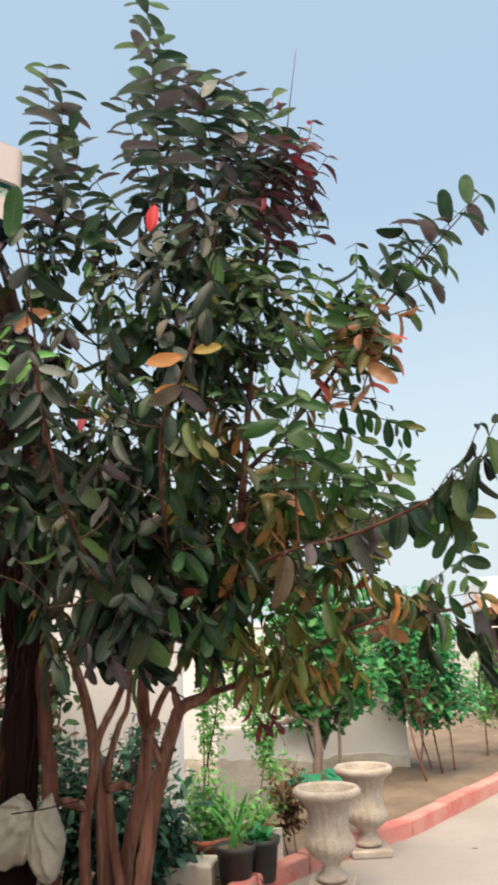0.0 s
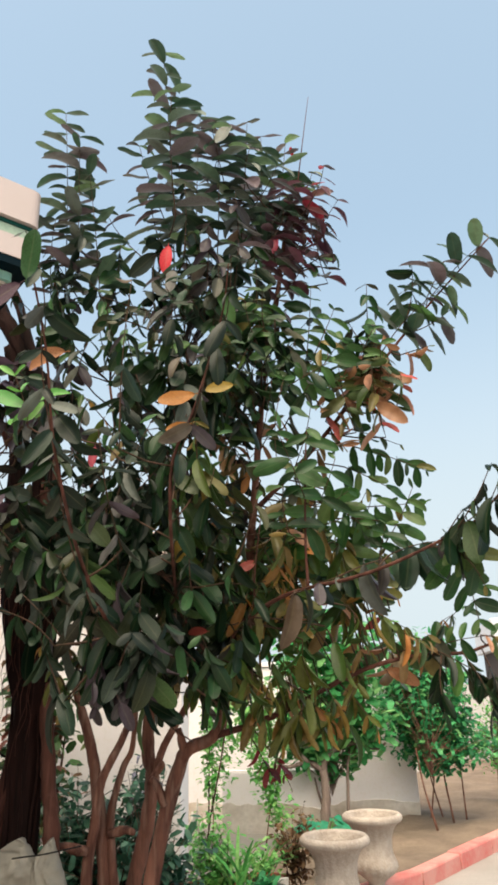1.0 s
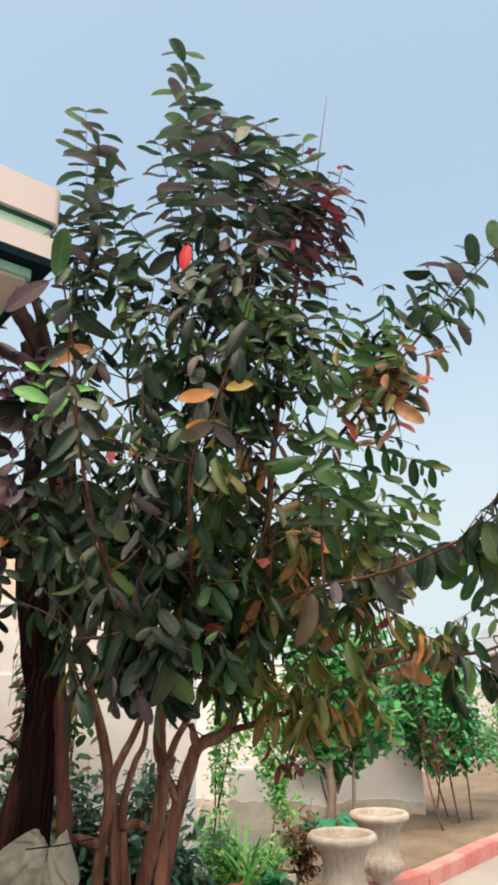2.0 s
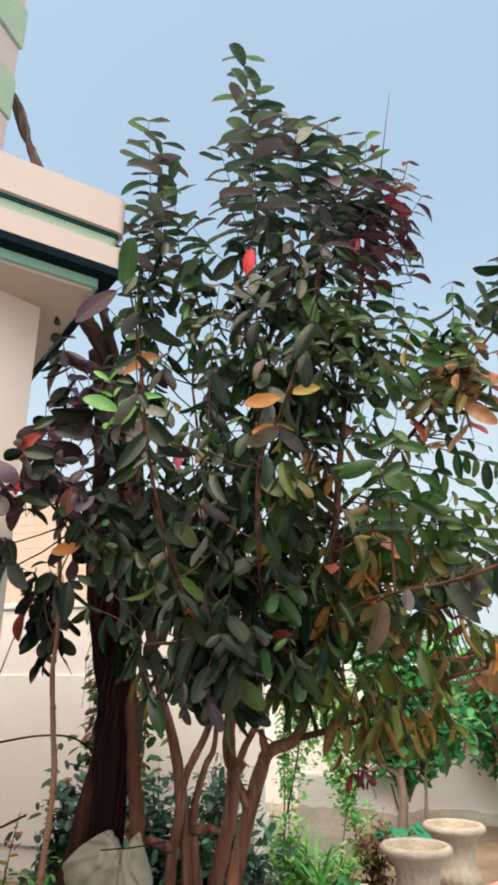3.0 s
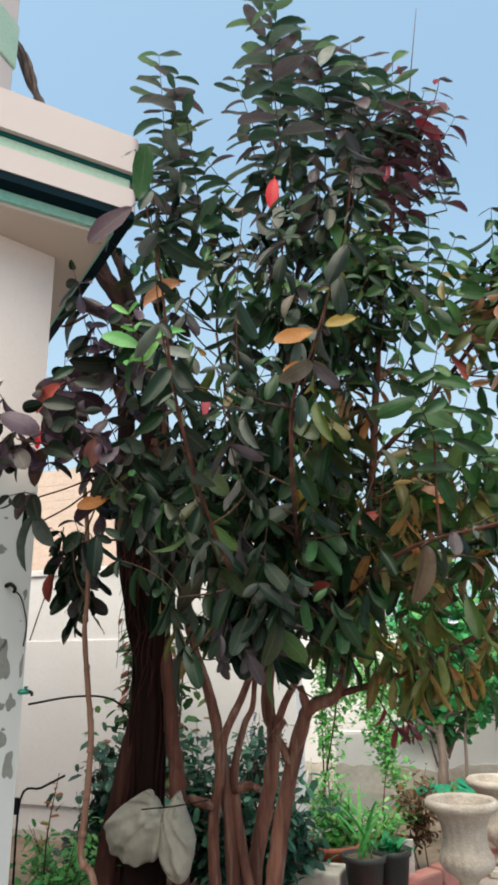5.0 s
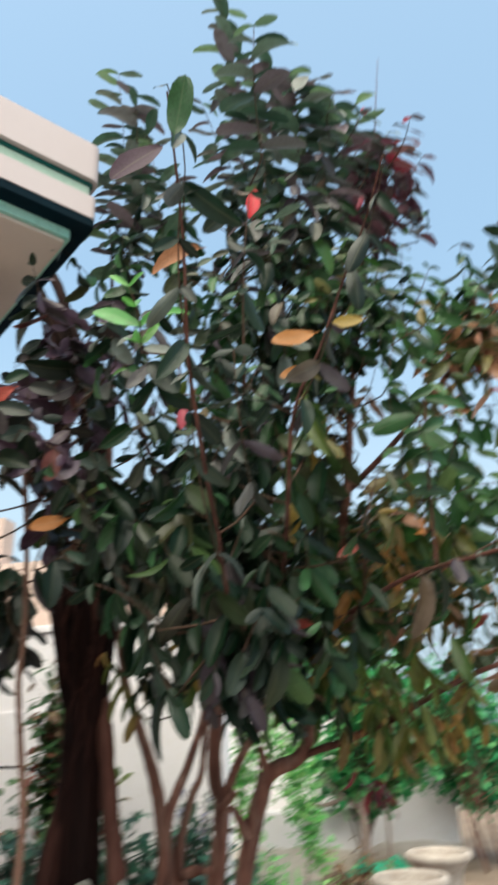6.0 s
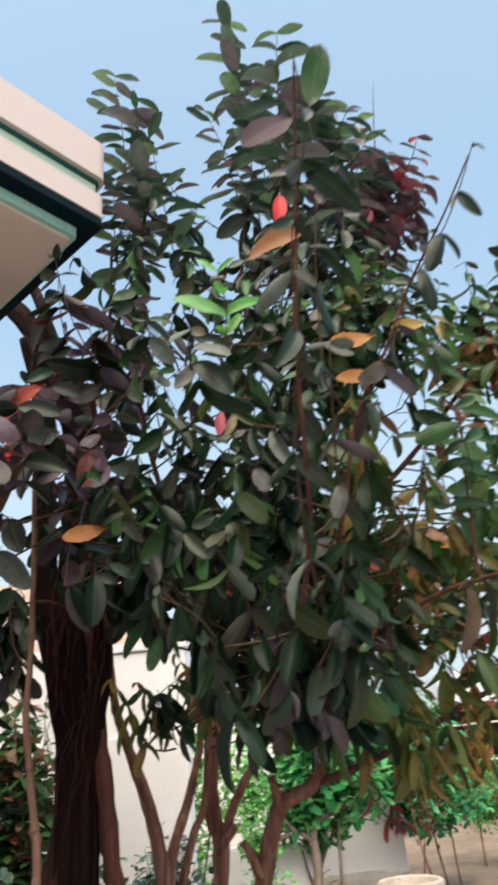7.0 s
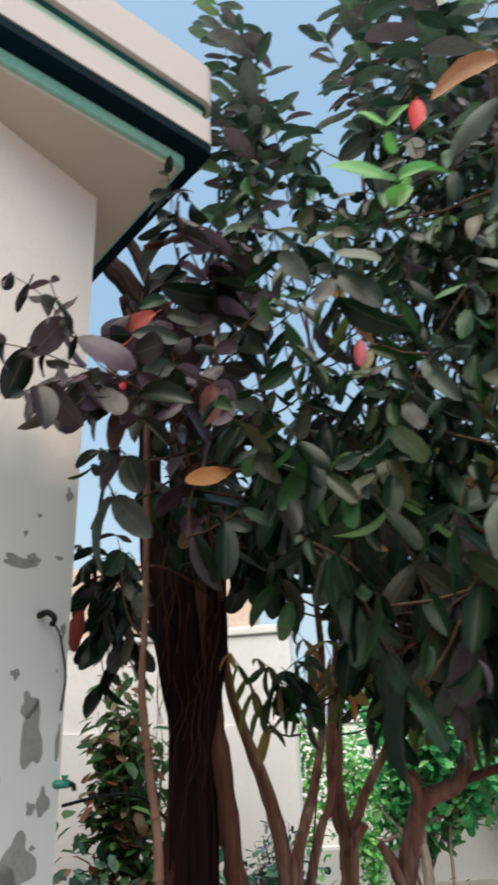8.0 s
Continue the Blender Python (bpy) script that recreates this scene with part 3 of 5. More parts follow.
part("fascia", prism(bmesh.new(), rounded(slab_outline(0.008), 0.03), 3.387, 3.50), mat_paint, house, "lower beige fascia")
part("trim_band", prism(bmesh.new(), rounded(slab_outline(0.030), 0.02), 3.502, 3.564), mat_green_pale, house, "pale green recessed band")
part("trim_line", prism(bmesh.new(), rounded(slab_outline(0.022), 0.02), 3.566, 3.583), mat_green_dark, house, "dark green line")
part("parapet", prism(bmesh.new(), rounded(slab_outline(0.0), 0.05), 3.585, 3.78), mat_paint, house, "upper beige fascia with rounded corner")
pillar = thing("roof_pillar", "square beige roof pillar with pale green bands", "pillar", (-3.04, 4.05, 3.782))
for z0, z1, mat, o in ((0, 1.5, mat_paint, 0.0), (1.502, 1.87, mat_green_pale, 0.012), (1.872, 2.17, mat_paint, 0.0), (2.172, 2.55, mat_green_pale, 0.02), (2.552, 3.1, mat_paint, 0.0)):
    part("band", box(-0.25 - o, -0.25 - o, z0, 0.25 + o, 0.25 + o, z1, 0.012), mat, pillar)


# ---- the tree ----
tree = thing("tree", "multi-stemmed broadleaf tree with dark green and reddening leaves", "tree", (-1.42, 4.95, 0.05))
TREE = Vector(tree.location)
trng = random.Random(11)
LIMB_ROWS = [
    ("stem", 0.044, 0.026, [(-1.25, 4.62, 0.0), (-1.19, 4.62, 0.47), (-1.158, 4.62, 0.673), (-1.118, 4.62, 0.864), (-1.04, 4.62, 1.136), (-0.981, 4.62, 1.238), (-0.854, 4.62, 1.30), (-0.78, 4.6, 1.5)]),
    ("stem", 0.042, 0.032, [(-1.45, 4.95, 0.0), (-1.408, 4.95, 0.365), (-1.353, 4.95, 0.643), (-1.3, 4.95, 0.856), (-1.274, 4.95, 1.074), (-1.303, 4.95, 1.214), (-1.295, 4.98, 1.47), (-1.248, 5.0, 1.76)]),
    ("limb", 0.032, 0.007, [(-1.248, 5.0, 1.76), (-1.12, 4.9, 2.02), (-1.05, 4.6, 2.4), (-0.95, 4.2, 2.9), (-0.93, 3.9, 3.4)]),
]
LIMB_ROWS += [
    ("stem", 0.029, 0.006, [(-1.33, 4.75, 0.0), (-1.351, 4.75, 0.423), (-1.379, 4.75, 0.584), (-1.407, 4.75, 0.781), (-1.413, 4.75, 0.96), (-1.36, 4.75, 1.146), (-1.313, 4.75, 1.254), (-1.25, 4.6, 1.6), (-1.2, 4.3, 2.2), (-1.2, 4.0, 2.9)]),
    ("stem", 0.032, 0.010, [(-1.47, 4.65, 0.0), (-1.479, 4.65, 0.441), (-1.487, 4.65, 0.721), (-1.458, 4.65, 0.896), (-1.429, 4.65, 1.10), (-1.37, 4.78, 1.3), (-1.33, 4.9, 1.55), (-1.30, 4.6, 2.0), (-1.4, 4.0, 2.7)]),
]
LIMB_ROWS += [
    ("stem", 0.040, 0.006, [(-1.40, 4.76, 0.0), (-1.44, 4.75, 0.7), (-1.488, 4.75, 0.998), (-1.517, 4.75, 1.173), (-1.561, 4.75, 1.323), (-1.629, 4.75, 1.503), (-1.68, 4.7, 1.75), (-1.64, 4.4, 2.3), (-1.57, 4.2, 3.0), (-1.48, 3.9, 3.5)]),
    ("limb", 0.022, 0.008, [(-1.30, 4.95, 1.0), (-1.205, 4.92, 1.23), (-1.05, 4.9, 1.48), (-0.97, 4.8, 1.75), (-0.9, 4.5, 2.1), (-0.85, 4.2, 2.5), (-0.8, 3.95, 3.0)]),
]
LIMB_ROWS += [
    ("limb", 0.026, 0.006, [(-0.79, 4.61, 1.46), (-0.70, 4.5, 1.75), (-0.63, 4.4, 1.96), (-0.583, 4.25, 2.146), (-0.545, 4.15, 2.265), (-0.508, 4.1, 2.525), (-0.481, 4.05, 2.668), (-0.428, 4.0, 2.977), (-0.366, 4.0, 3.294), (-0.301, 4.02, 3.712), (-0.246, 4.06, 3.936)]),
    ("limb", 0.013, 0.003, [(-0.55, 4.16, 2.25), (-0.36, 4.13, 2.411), (-0.194, 4.12, 2.58), (0.089, 4.1, 2.898), (0.318, 4.1, 3.154), (0.642, 4.12, 3.491)]),
]
LIMB_ROWS += [
    ("limb", 0.017, 0.006, [(-0.86, 4.62, 1.29), (-0.68, 4.6, 1.34), (-0.514, 4.58, 1.395), (-0.379, 4.55, 1.457), (-0.222, 4.52, 1.53), (-0.047, 4.5, 1.589), (0.128, 4.5, 1.621), (0.315, 4.48, 1.623), (0.463, 4.45, 1.663)]),
    ("limb", 0.011, 0.003, [(-0.80, 4.6, 1.5), (-0.684, 4.3, 1.729), (-0.528, 4.0, 1.784), (-0.398, 3.9, 1.835), (-0.279, 3.8, 1.851), (-0.111, 3.65, 1.856), (0.036, 3.5, 1.874), (0.19, 3.4, 1.921), (0.288, 3.3, 1.954), (0.387, 3.2, 2.041)]),
    ("limb", 0.006, 0.0025, [(-0.279, 3.8, 1.85), (-0.275, 3.76, 2.03), (-0.255, 3.72, 2.3), (-0.24, 3.7, 2.45)]),
]
LIMB_ROWS += [
    ("limb", 0.0055, 0.002, [(-0.528, 4.0, 1.784), (-0.50, 3.9, 1.95), (-0.46, 3.85, 2.15)]),
    ("limb", 0.008, 0.002, [(-0.80, 4.4, 1.62), (-0.8, 3.9, 1.78), (-0.72, 3.5, 1.96), (-0.655, 3.28, 2.206), (-0.56, 3.2, 2.36), (-0.48, 3.122, 2.508), (-0.40, 2.98, 2.6), (-0.35, 2.84, 2.66)]),
    ("limb", 0.009, 0.002, [(-1.25, 4.6, 1.6), (-1.0, 4.0, 1.66), (-0.88, 3.4, 1.68), (-0.83, 3.0, 1.85), (-0.826, 2.79, 2.11), (-0.8, 2.65, 2.35), (-0.78, 2.47, 2.56)]),
    ("limb", 0.010, 0.003, [(-1.66, 4.6, 1.9), (-1.56, 4.0, 2.0), (-1.52, 3.6, 2.08), (-1.55, 3.4, 2.2), (-1.62, 3.2, 2.2)]),
]
LIMB_ROWS += [
    ("limb", 0.007, 0.003, [(-1.66, 4.6, 1.95), (-1.76, 4.2, 2.0), (-1.86, 4.03, 1.97), (-1.97, 3.98, 1.93)]),
    ("limb", 0.0035, 0.0012, [(-0.246, 4.06, 3.93), (-0.21, 4.08, 4.2), (-0.162, 4.09, 4.52)]),
]
skeleton_points = []
for name, r0, r1, pts in LIMB_ROWS:
    path = smooth_path([Vector(p) - TREE for p in pts], 6)
    bm = tube(bmesh.new(), path, r0, r1, 10 if name == "stem" else 7, 0.22, 1.0)
    part(name, bm, mat_bark if r0 > 0.02 else mat_limb, tree, "brown smooth-barked stem" if name == "stem" else "", True)
    skeleton_points += [(p, r0 + (r1 - r0) * i / len(path)) for i, p in enumerate(path) if p.z > 1.2]
for p, d in (((-1.0, 4.61, 1.20), (-0.02, -0.04, 0.13)), ((-1.41, 4.73, 0.86), (0.15, -0.08, 0.02)), ((-1.48, 4.63, 0.80), (-0.13, -0.1, 0.04)), ((-1.28, 4.93, 1.05), (0.08, -0.03, 0.1)), ((-1.09, 4.6, 1.0), (-0.06, -0.03, 0.12))):
    a = Vector(p) - TREE
    part("stub", tube(bmesh.new(), smooth_path([a, a + Vector(d) * 0.6 + Vector((0, 0, 0.01)), a + Vector(d)], 3), 0.022, 0.015, 8, 0.5), mat_bark, tree, "sawn-off stub", True)

SHOOTS = [
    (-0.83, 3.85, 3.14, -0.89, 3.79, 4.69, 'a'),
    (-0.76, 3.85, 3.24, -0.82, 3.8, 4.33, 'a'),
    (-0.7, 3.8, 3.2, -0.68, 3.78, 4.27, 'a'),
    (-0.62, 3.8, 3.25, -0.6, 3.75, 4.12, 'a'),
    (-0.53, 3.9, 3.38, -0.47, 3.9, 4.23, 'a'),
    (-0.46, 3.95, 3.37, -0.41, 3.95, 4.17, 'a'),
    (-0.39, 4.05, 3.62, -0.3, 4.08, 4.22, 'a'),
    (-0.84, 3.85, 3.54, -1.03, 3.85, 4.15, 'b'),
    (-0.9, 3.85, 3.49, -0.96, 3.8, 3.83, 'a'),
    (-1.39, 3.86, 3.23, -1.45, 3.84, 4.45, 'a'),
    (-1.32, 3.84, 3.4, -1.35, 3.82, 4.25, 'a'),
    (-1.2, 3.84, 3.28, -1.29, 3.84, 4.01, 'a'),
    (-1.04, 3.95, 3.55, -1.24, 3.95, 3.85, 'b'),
    (-1.17, 3.9, 3.22, -1.13, 3.9, 3.6, 'g'),
]
SHOOTS += [
    (-1.43, 3.8, 3.27, -1.44, 3.8, 3.73, 'a'),
    (-0.91, 3.8, 3.12, -0.87, 3.75, 3.54, 'u'),
    (-0.76, 3.75, 3.33, -0.74, 3.7, 3.73, 'u'),
    (-0.53, 3.75, 3.14, -0.5, 3.7, 3.64, 'u'),
    (-0.45, 3.85, 3.07, -0.46, 3.85, 3.56, 'g'),
    (-0.65, 3.7, 3.02, -0.6, 3.6, 3.4, 'u'),
    (-0.37, 4.0, 3.2, -0.29, 4.0, 3.81, 'm'),
    (-0.36, 4.0, 3.32, -0.17, 4.0, 3.77, 'm'),
    (-0.32, 4.02, 3.42, -0.05, 4.02, 3.76, 'm'),
    (-0.3, 4.0, 3.47, -0.09, 4.0, 3.57, 'm'),
    (-0.33, 3.95, 3.23, -0.22, 3.95, 3.42, 'm'),
    (-0.35, 3.95, 3.35, -0.36, 3.9, 3.6, 'm'),
    (-0.27, 4.1, 3.9, -0.17, 4.1, 4.02, 'f'),
    (-0.22, 4.0, 3.39, -0.09, 4.0, 3.43, 'g'),
]
SHOOTS += [
    (-0.26, 4.0, 2.84, -0.21, 4.0, 3.27, 'f'),
    (-0.23, 4.0, 2.89, -0.11, 4.0, 3.14, 'f'),
    (-0.24, 3.95, 2.73, -0.08, 3.95, 2.96, 'f'),
    (-0.38, 3.9, 2.7, -0.13, 3.9, 2.83, 'f'),
    (-0.38, 4.0, 2.91, -0.24, 4.0, 3.09, 'g'),
    (-0.37, 4.0, 2.58, -0.23, 3.9, 2.74, 'g'),
    (-0.39, 4.0, 2.77, -0.26, 4.0, 2.9, 'g'),
    (-0.19, 4.12, 2.58, 0.07, 4.1, 2.93, 'o'),
    (0.06, 4.1, 2.9, 0.38, 4.1, 3.23, 'a'),
    (0.32, 4.1, 3.18, 0.64, 4.12, 3.49, 'a'),
    (0.04, 4.1, 2.93, 0.05, 4.08, 3.3, 'g'),
    (0.06, 4.1, 2.9, -0.05, 4.1, 3.12, 'g'),
    (0.21, 4.1, 3.08, 0.27, 4.1, 3.4, 'g'),
    (0.26, 4.1, 3.08, 0.42, 4.1, 3.38, 'a'),
]
SHOOTS += [
    (0.2, 4.1, 3.02, 0.44, 4.1, 3.14, 'a'),
    (0.17, 4.1, 2.92, 0.28, 4.05, 2.92, 'o'),
    (0.09, 4.1, 2.87, 0.15, 4.05, 2.78, 'o'),
    (-0.02, 4.1, 2.83, 0.05, 4.05, 2.74, 'o'),
    (-0.08, 4.1, 2.72, 0.02, 4.05, 2.64, 'o'),
    (-0.19, 4.1, 2.63, -0.1, 4.05, 2.7, 'o'),
    (-0.3, 4.1, 2.5, -0.12, 4.05, 2.49, 'o'),
    (-0.27, 4.1, 2.61, -0.2, 4.05, 2.45, 'o'),
    (-0.12, 4.15, 2.61, 0.13, 4.2, 2.52, 'w'),
    (-0.1, 4.2, 2.54, 0.23, 4.2, 2.39, 'w'),
        (-0.13, 4.2, 2.44, 0.08, 4.2, 2.31, 'w'),
    (-0.13, 4.25, 2.26, 0.21, 4.25, 2.26, 'w'),
    (-0.13, 4.2, 2.2, 0.09, 4.2, 2.15, 'w'),
]
SHOOTS += [
    (-0.21, 4.1, 2.31, -0.03, 4.1, 2.12, 'f'),
    (-0.21, 4.0, 2.21, -0.11, 4.0, 2.27, 'f'),
    (-0.3, 3.9, 2.1, -0.13, 3.8, 2.11, 'f'),
    (-0.35, 3.8, 1.82, -0.16, 3.7, 1.87, 'h'),
    (-0.16, 3.7, 1.87, 0.05, 3.6, 1.91, 'h'),
    (0.03, 3.6, 1.92, 0.19, 3.45, 1.93, 'h'),
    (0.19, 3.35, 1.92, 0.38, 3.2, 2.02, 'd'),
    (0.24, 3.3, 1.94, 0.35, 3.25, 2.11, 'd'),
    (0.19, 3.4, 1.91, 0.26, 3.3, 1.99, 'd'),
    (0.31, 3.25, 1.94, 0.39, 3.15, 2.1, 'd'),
    (0.19, 3.4, 1.91, 0.3, 3.35, 1.77, 'f'),
    (0.21, 3.5, 1.91, 0.28, 3.45, 1.68, 'f'),
    (0.12, 4.5, 1.61, 0.44, 4.45, 1.69, 'f'),
    (0.31, 4.45, 1.62, 0.4, 4.3, 1.34, 'd'),
]
SHOOTS += [
    (0.16, 4.5, 1.61, 0.34, 4.45, 1.82, 'g'),
    (0.39, 4.4, 1.69, 0.51, 4.4, 1.65, 'o'),
    (0.21, 4.45, 1.63, 0.41, 4.4, 1.5, 'g'),
    (0.21, 4.4, 1.58, 0.2, 4.35, 1.39, 'd'),
    (0.4, 4.4, 1.59, 0.42, 4.35, 1.43, 'd'),
    (0.04, 4.5, 1.64, 0.17, 4.4, 1.7, 'o'),
    (-0.48, 4.3, 1.54, -0.3, 4.3, 1.39, 'y'),
    (-0.16, 4.2, 1.82, -0.08, 4.2, 1.63, 'y'),
    (-0.06, 4.2, 1.8, 0.07, 4.2, 1.72, 'y'),
    (-0.4, 4.4, 1.41, -0.48, 4.35, 1.27, 'y'),
    (-0.2, 4.5, 1.47, -0.09, 4.45, 1.33, 'y'),
    (-0.26, 4.2, 1.74, -0.18, 4.2, 1.57, 'y'),
    (0.02, 4.3, 1.73, 0.16, 4.3, 1.67, 'y'),
    (-0.36, 4.2, 1.69, -0.32, 4.15, 1.5, 'y'),
]
SHOOTS += [
    (-0.54, 4.2, 1.54, -0.51, 4.1, 1.34, 'y'),
    (-0.66, 4.6, 1.26, -0.57, 4.55, 1.12, 'r'),
    (-0.58, 4.65, 1.2, -0.5, 4.6, 1.08, 'r'),
    (-1.69, 3.3, 2.27, -1.68, 2.95, 2.02, 'k'),
    (-1.68, 3.2, 2.27, -1.72, 3.08, 2.38, 'k'),
    (-1.68, 3.35, 2.23, -1.65, 3.1, 2.06, 'k'),
    (-1.59, 3.35, 2.12, -1.61, 3.3, 2.42, 'p'),
    (-1.49, 3.4, 2.19, -1.55, 3.4, 2.59, 'p'),
    (-1.53, 3.35, 2.3, -1.37, 3.33, 2.19, 'p'),
    (-1.49, 3.5, 2.11, -1.34, 3.45, 2.17, 'p'),
    (-1.6, 3.3, 2.01, -1.63, 3.2, 2.0, 'k'),
    (-1.49, 3.6, 2.61, -1.58, 3.6, 2.75, 'p'),
    (-1.5, 3.45, 1.87, -1.35, 3.35, 1.89, 'u'),
    (-1.66, 3.4, 1.94, -1.69, 3.3, 2.01, 'u'),
    (-1.76, 3.3, 2.38, -1.9, 3.22, 2.54, 'k'),
    (-1.76, 3.3, 2.30, -1.95, 3.2, 2.34, 'k'),
]
SHOOTS += [
    (-1.82, 4.0, 1.96, -1.95, 3.95, 1.86, 'u'),
    (-1.86, 4.05, 2.03, -1.99, 4.0, 1.99, 'd'),
    (-1.84, 4.0, 1.88, -1.92, 3.95, 1.78, 'd'),
    (-0.83, 3.1, 1.72, -0.826, 2.79, 2.11, 'n'),
    (-0.826, 2.79, 2.11, -0.79, 2.6, 2.42, 'n'),
    (-0.79, 2.62, 2.4, -0.78, 2.47, 2.58, 'n'),
    (-0.75, 3.1, 1.9, -0.745, 2.88, 2.2, 'n'),
    (-0.75, 3.05, 2.2, -0.7, 2.98, 2.75, 'n'),
    (-0.655, 3.28, 2.2, -0.48, 3.12, 2.51, 'n'),
    (-0.48, 3.12, 2.51, -0.34, 2.83, 2.68, 'n'),
    (-0.975, 2.9, 2.24, -0.972, 2.8, 2.36, 'l'),
    (-0.72, 3.5, 3.4, -0.7, 3.36, 3.93, 'a'),
]
SHOOTS += [
    (-0.88, 3.42, 1.68, -0.99, 3.36, 1.57, 'h'),
    (-0.88, 3.42, 1.68, -0.79, 3.36, 1.56, 'h'),
    (-0.88, 3.42, 1.68, -0.91, 3.30, 1.53, 'h'),
    (-0.87, 3.42, 1.66, -0.85, 3.44, 1.46, 'h'),
    (-0.89, 3.42, 1.62, -0.95, 3.42, 1.46, 'h'),
    (-0.88, 3.40, 1.60, -0.83, 3.33, 1.47, 'h'),
]
# looser growth inside the crown: centre, radii, number of shoots, tones
FILL = [
    ((-0.80, 3.85, 2.40), (0.48, 0.45, 0.6), 72, "gguyd"),
    ((-0.78, 3.88, 3.0), (0.5, 0.3, 0.42), 54, "guag"),
    ((-1.2, 3.6, 2.38), (0.4, 0.35, 0.55), 36, "ugu"),
    ((-1.5, 3.6, 2.5), (0.22, 0.28, 0.45), 22, "p"),
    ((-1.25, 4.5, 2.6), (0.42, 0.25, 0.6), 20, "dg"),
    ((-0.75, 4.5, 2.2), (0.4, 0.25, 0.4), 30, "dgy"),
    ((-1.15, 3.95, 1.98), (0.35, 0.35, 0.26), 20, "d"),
    ((-0.45, 4.0, 2.5), (0.2, 0.3, 0.5), 18, "ygo"),
    ((-0.35, 4.7, 2.05), (0.4, 0.25, 0.33), 26, "yf"),
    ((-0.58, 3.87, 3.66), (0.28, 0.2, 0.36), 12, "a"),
    ((-0.2, 3.95, 3.6), (0.14, 0.14, 0.25), 6, "m"),
]
FILL += [
    ((-0.2, 4.35, 2.05), (0.38, 0.35, 0.35), 20, "yf"),
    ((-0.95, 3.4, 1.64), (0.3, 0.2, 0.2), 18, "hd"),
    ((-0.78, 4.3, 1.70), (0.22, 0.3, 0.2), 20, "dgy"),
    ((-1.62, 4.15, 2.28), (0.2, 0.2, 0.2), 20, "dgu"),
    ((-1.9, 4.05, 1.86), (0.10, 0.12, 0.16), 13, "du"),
    ((-1.42, 4.3, 1.62), (0.1, 0.1, 0.12), 6, "gy"),
    ((-0.55, 3.95, 1.72), (0.32, 0.3, 0.24), 9, "gy"),
    ((-0.1, 4.6, 1.72), (0.36, 0.15, 0.2), 10, "oy"),
    ((-1.4, 3.9, 3.2), (0.2, 0.2, 0.4), 14, "gu"),
    ((-0.46, 3.85, 2.92), (0.15, 0.2, 0.24), 22, "fgf"),
    ((-0.75, 3.7, 2.75), (0.3, 0.2, 0.2), 20, "gfd"),
]
FILL += [
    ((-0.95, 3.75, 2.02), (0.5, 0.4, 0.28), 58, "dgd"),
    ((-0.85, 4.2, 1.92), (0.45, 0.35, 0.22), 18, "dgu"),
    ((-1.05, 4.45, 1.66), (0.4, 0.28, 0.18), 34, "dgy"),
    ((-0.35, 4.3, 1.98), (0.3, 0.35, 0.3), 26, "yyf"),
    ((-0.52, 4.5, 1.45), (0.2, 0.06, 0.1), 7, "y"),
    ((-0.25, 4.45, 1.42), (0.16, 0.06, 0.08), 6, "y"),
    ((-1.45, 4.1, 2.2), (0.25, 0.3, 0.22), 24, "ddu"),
    ((0.0, 4.08, 2.80), (0.2, 0.08, 0.18), 16, "oof"),
    ((-0.3, 3.7, 2.3), (0.14, 0.12, 0.2), 8, "f"),
]
for centre, radius, count, tones in FILL:
    trng = random.Random(round(centre[0] * 1000 + centre[1] * 100 + centre[2] * 3000))
    for k in range(round(count * 0.66)):
        while True:
            o = Vector([trng.uniform(-1, 1) for _ in range(3)])
            if o.length < 1:
                break
        c = Vector(centre) + Vector((o.x * radius[0], o.y * radius[1], o.z * radius[2]))
        d = Vector((o.x * 0.5 + trng.uniform(-0.3, 0.3), o.y * 0.5 + trng.uniform(-0.4, 0.1), trng.uniform(0.3, 1.0) if tones != "h" else trng.uniform(-0.2, 0.3))).normalized()
        size = trng.uniform(0.16, 0.36)
        SHOOTS.append((*(c - d * size * 0.5), *(c + d * size * 0.5), tones[k % len(tones)]))
# airier pockets in the crown: centre, radii, share of leaves missing
POCKETS = [((-0.48, 3.8, 2.28), (0.11, 0.5, 0.36), 0.72), ((-0.35, 4.0, 2.45), (0.16, 0.6, 0.35), 0.4), ((-0.22, 4.2, 1.62), (0.2, 0.6, 0.3), 0.3), ((-0.02, 4.4, 2.45), (0.16, 0.4, 0.4), 0.4), ((-1.34, 4.05, 2.45), (0.44, 0.55, 0.32), 0.4), ((-1.0, 4.0, 2.55), (0.3, 0.6, 0.3), 0.3)]


def missing(p):
    for c, r, share in POCKETS:
        if sum(((p[k] + TREE[k] - c[k]) / r[k]) ** 2 for k in range(3)) < 1:
            return trng.random() < share
    return False


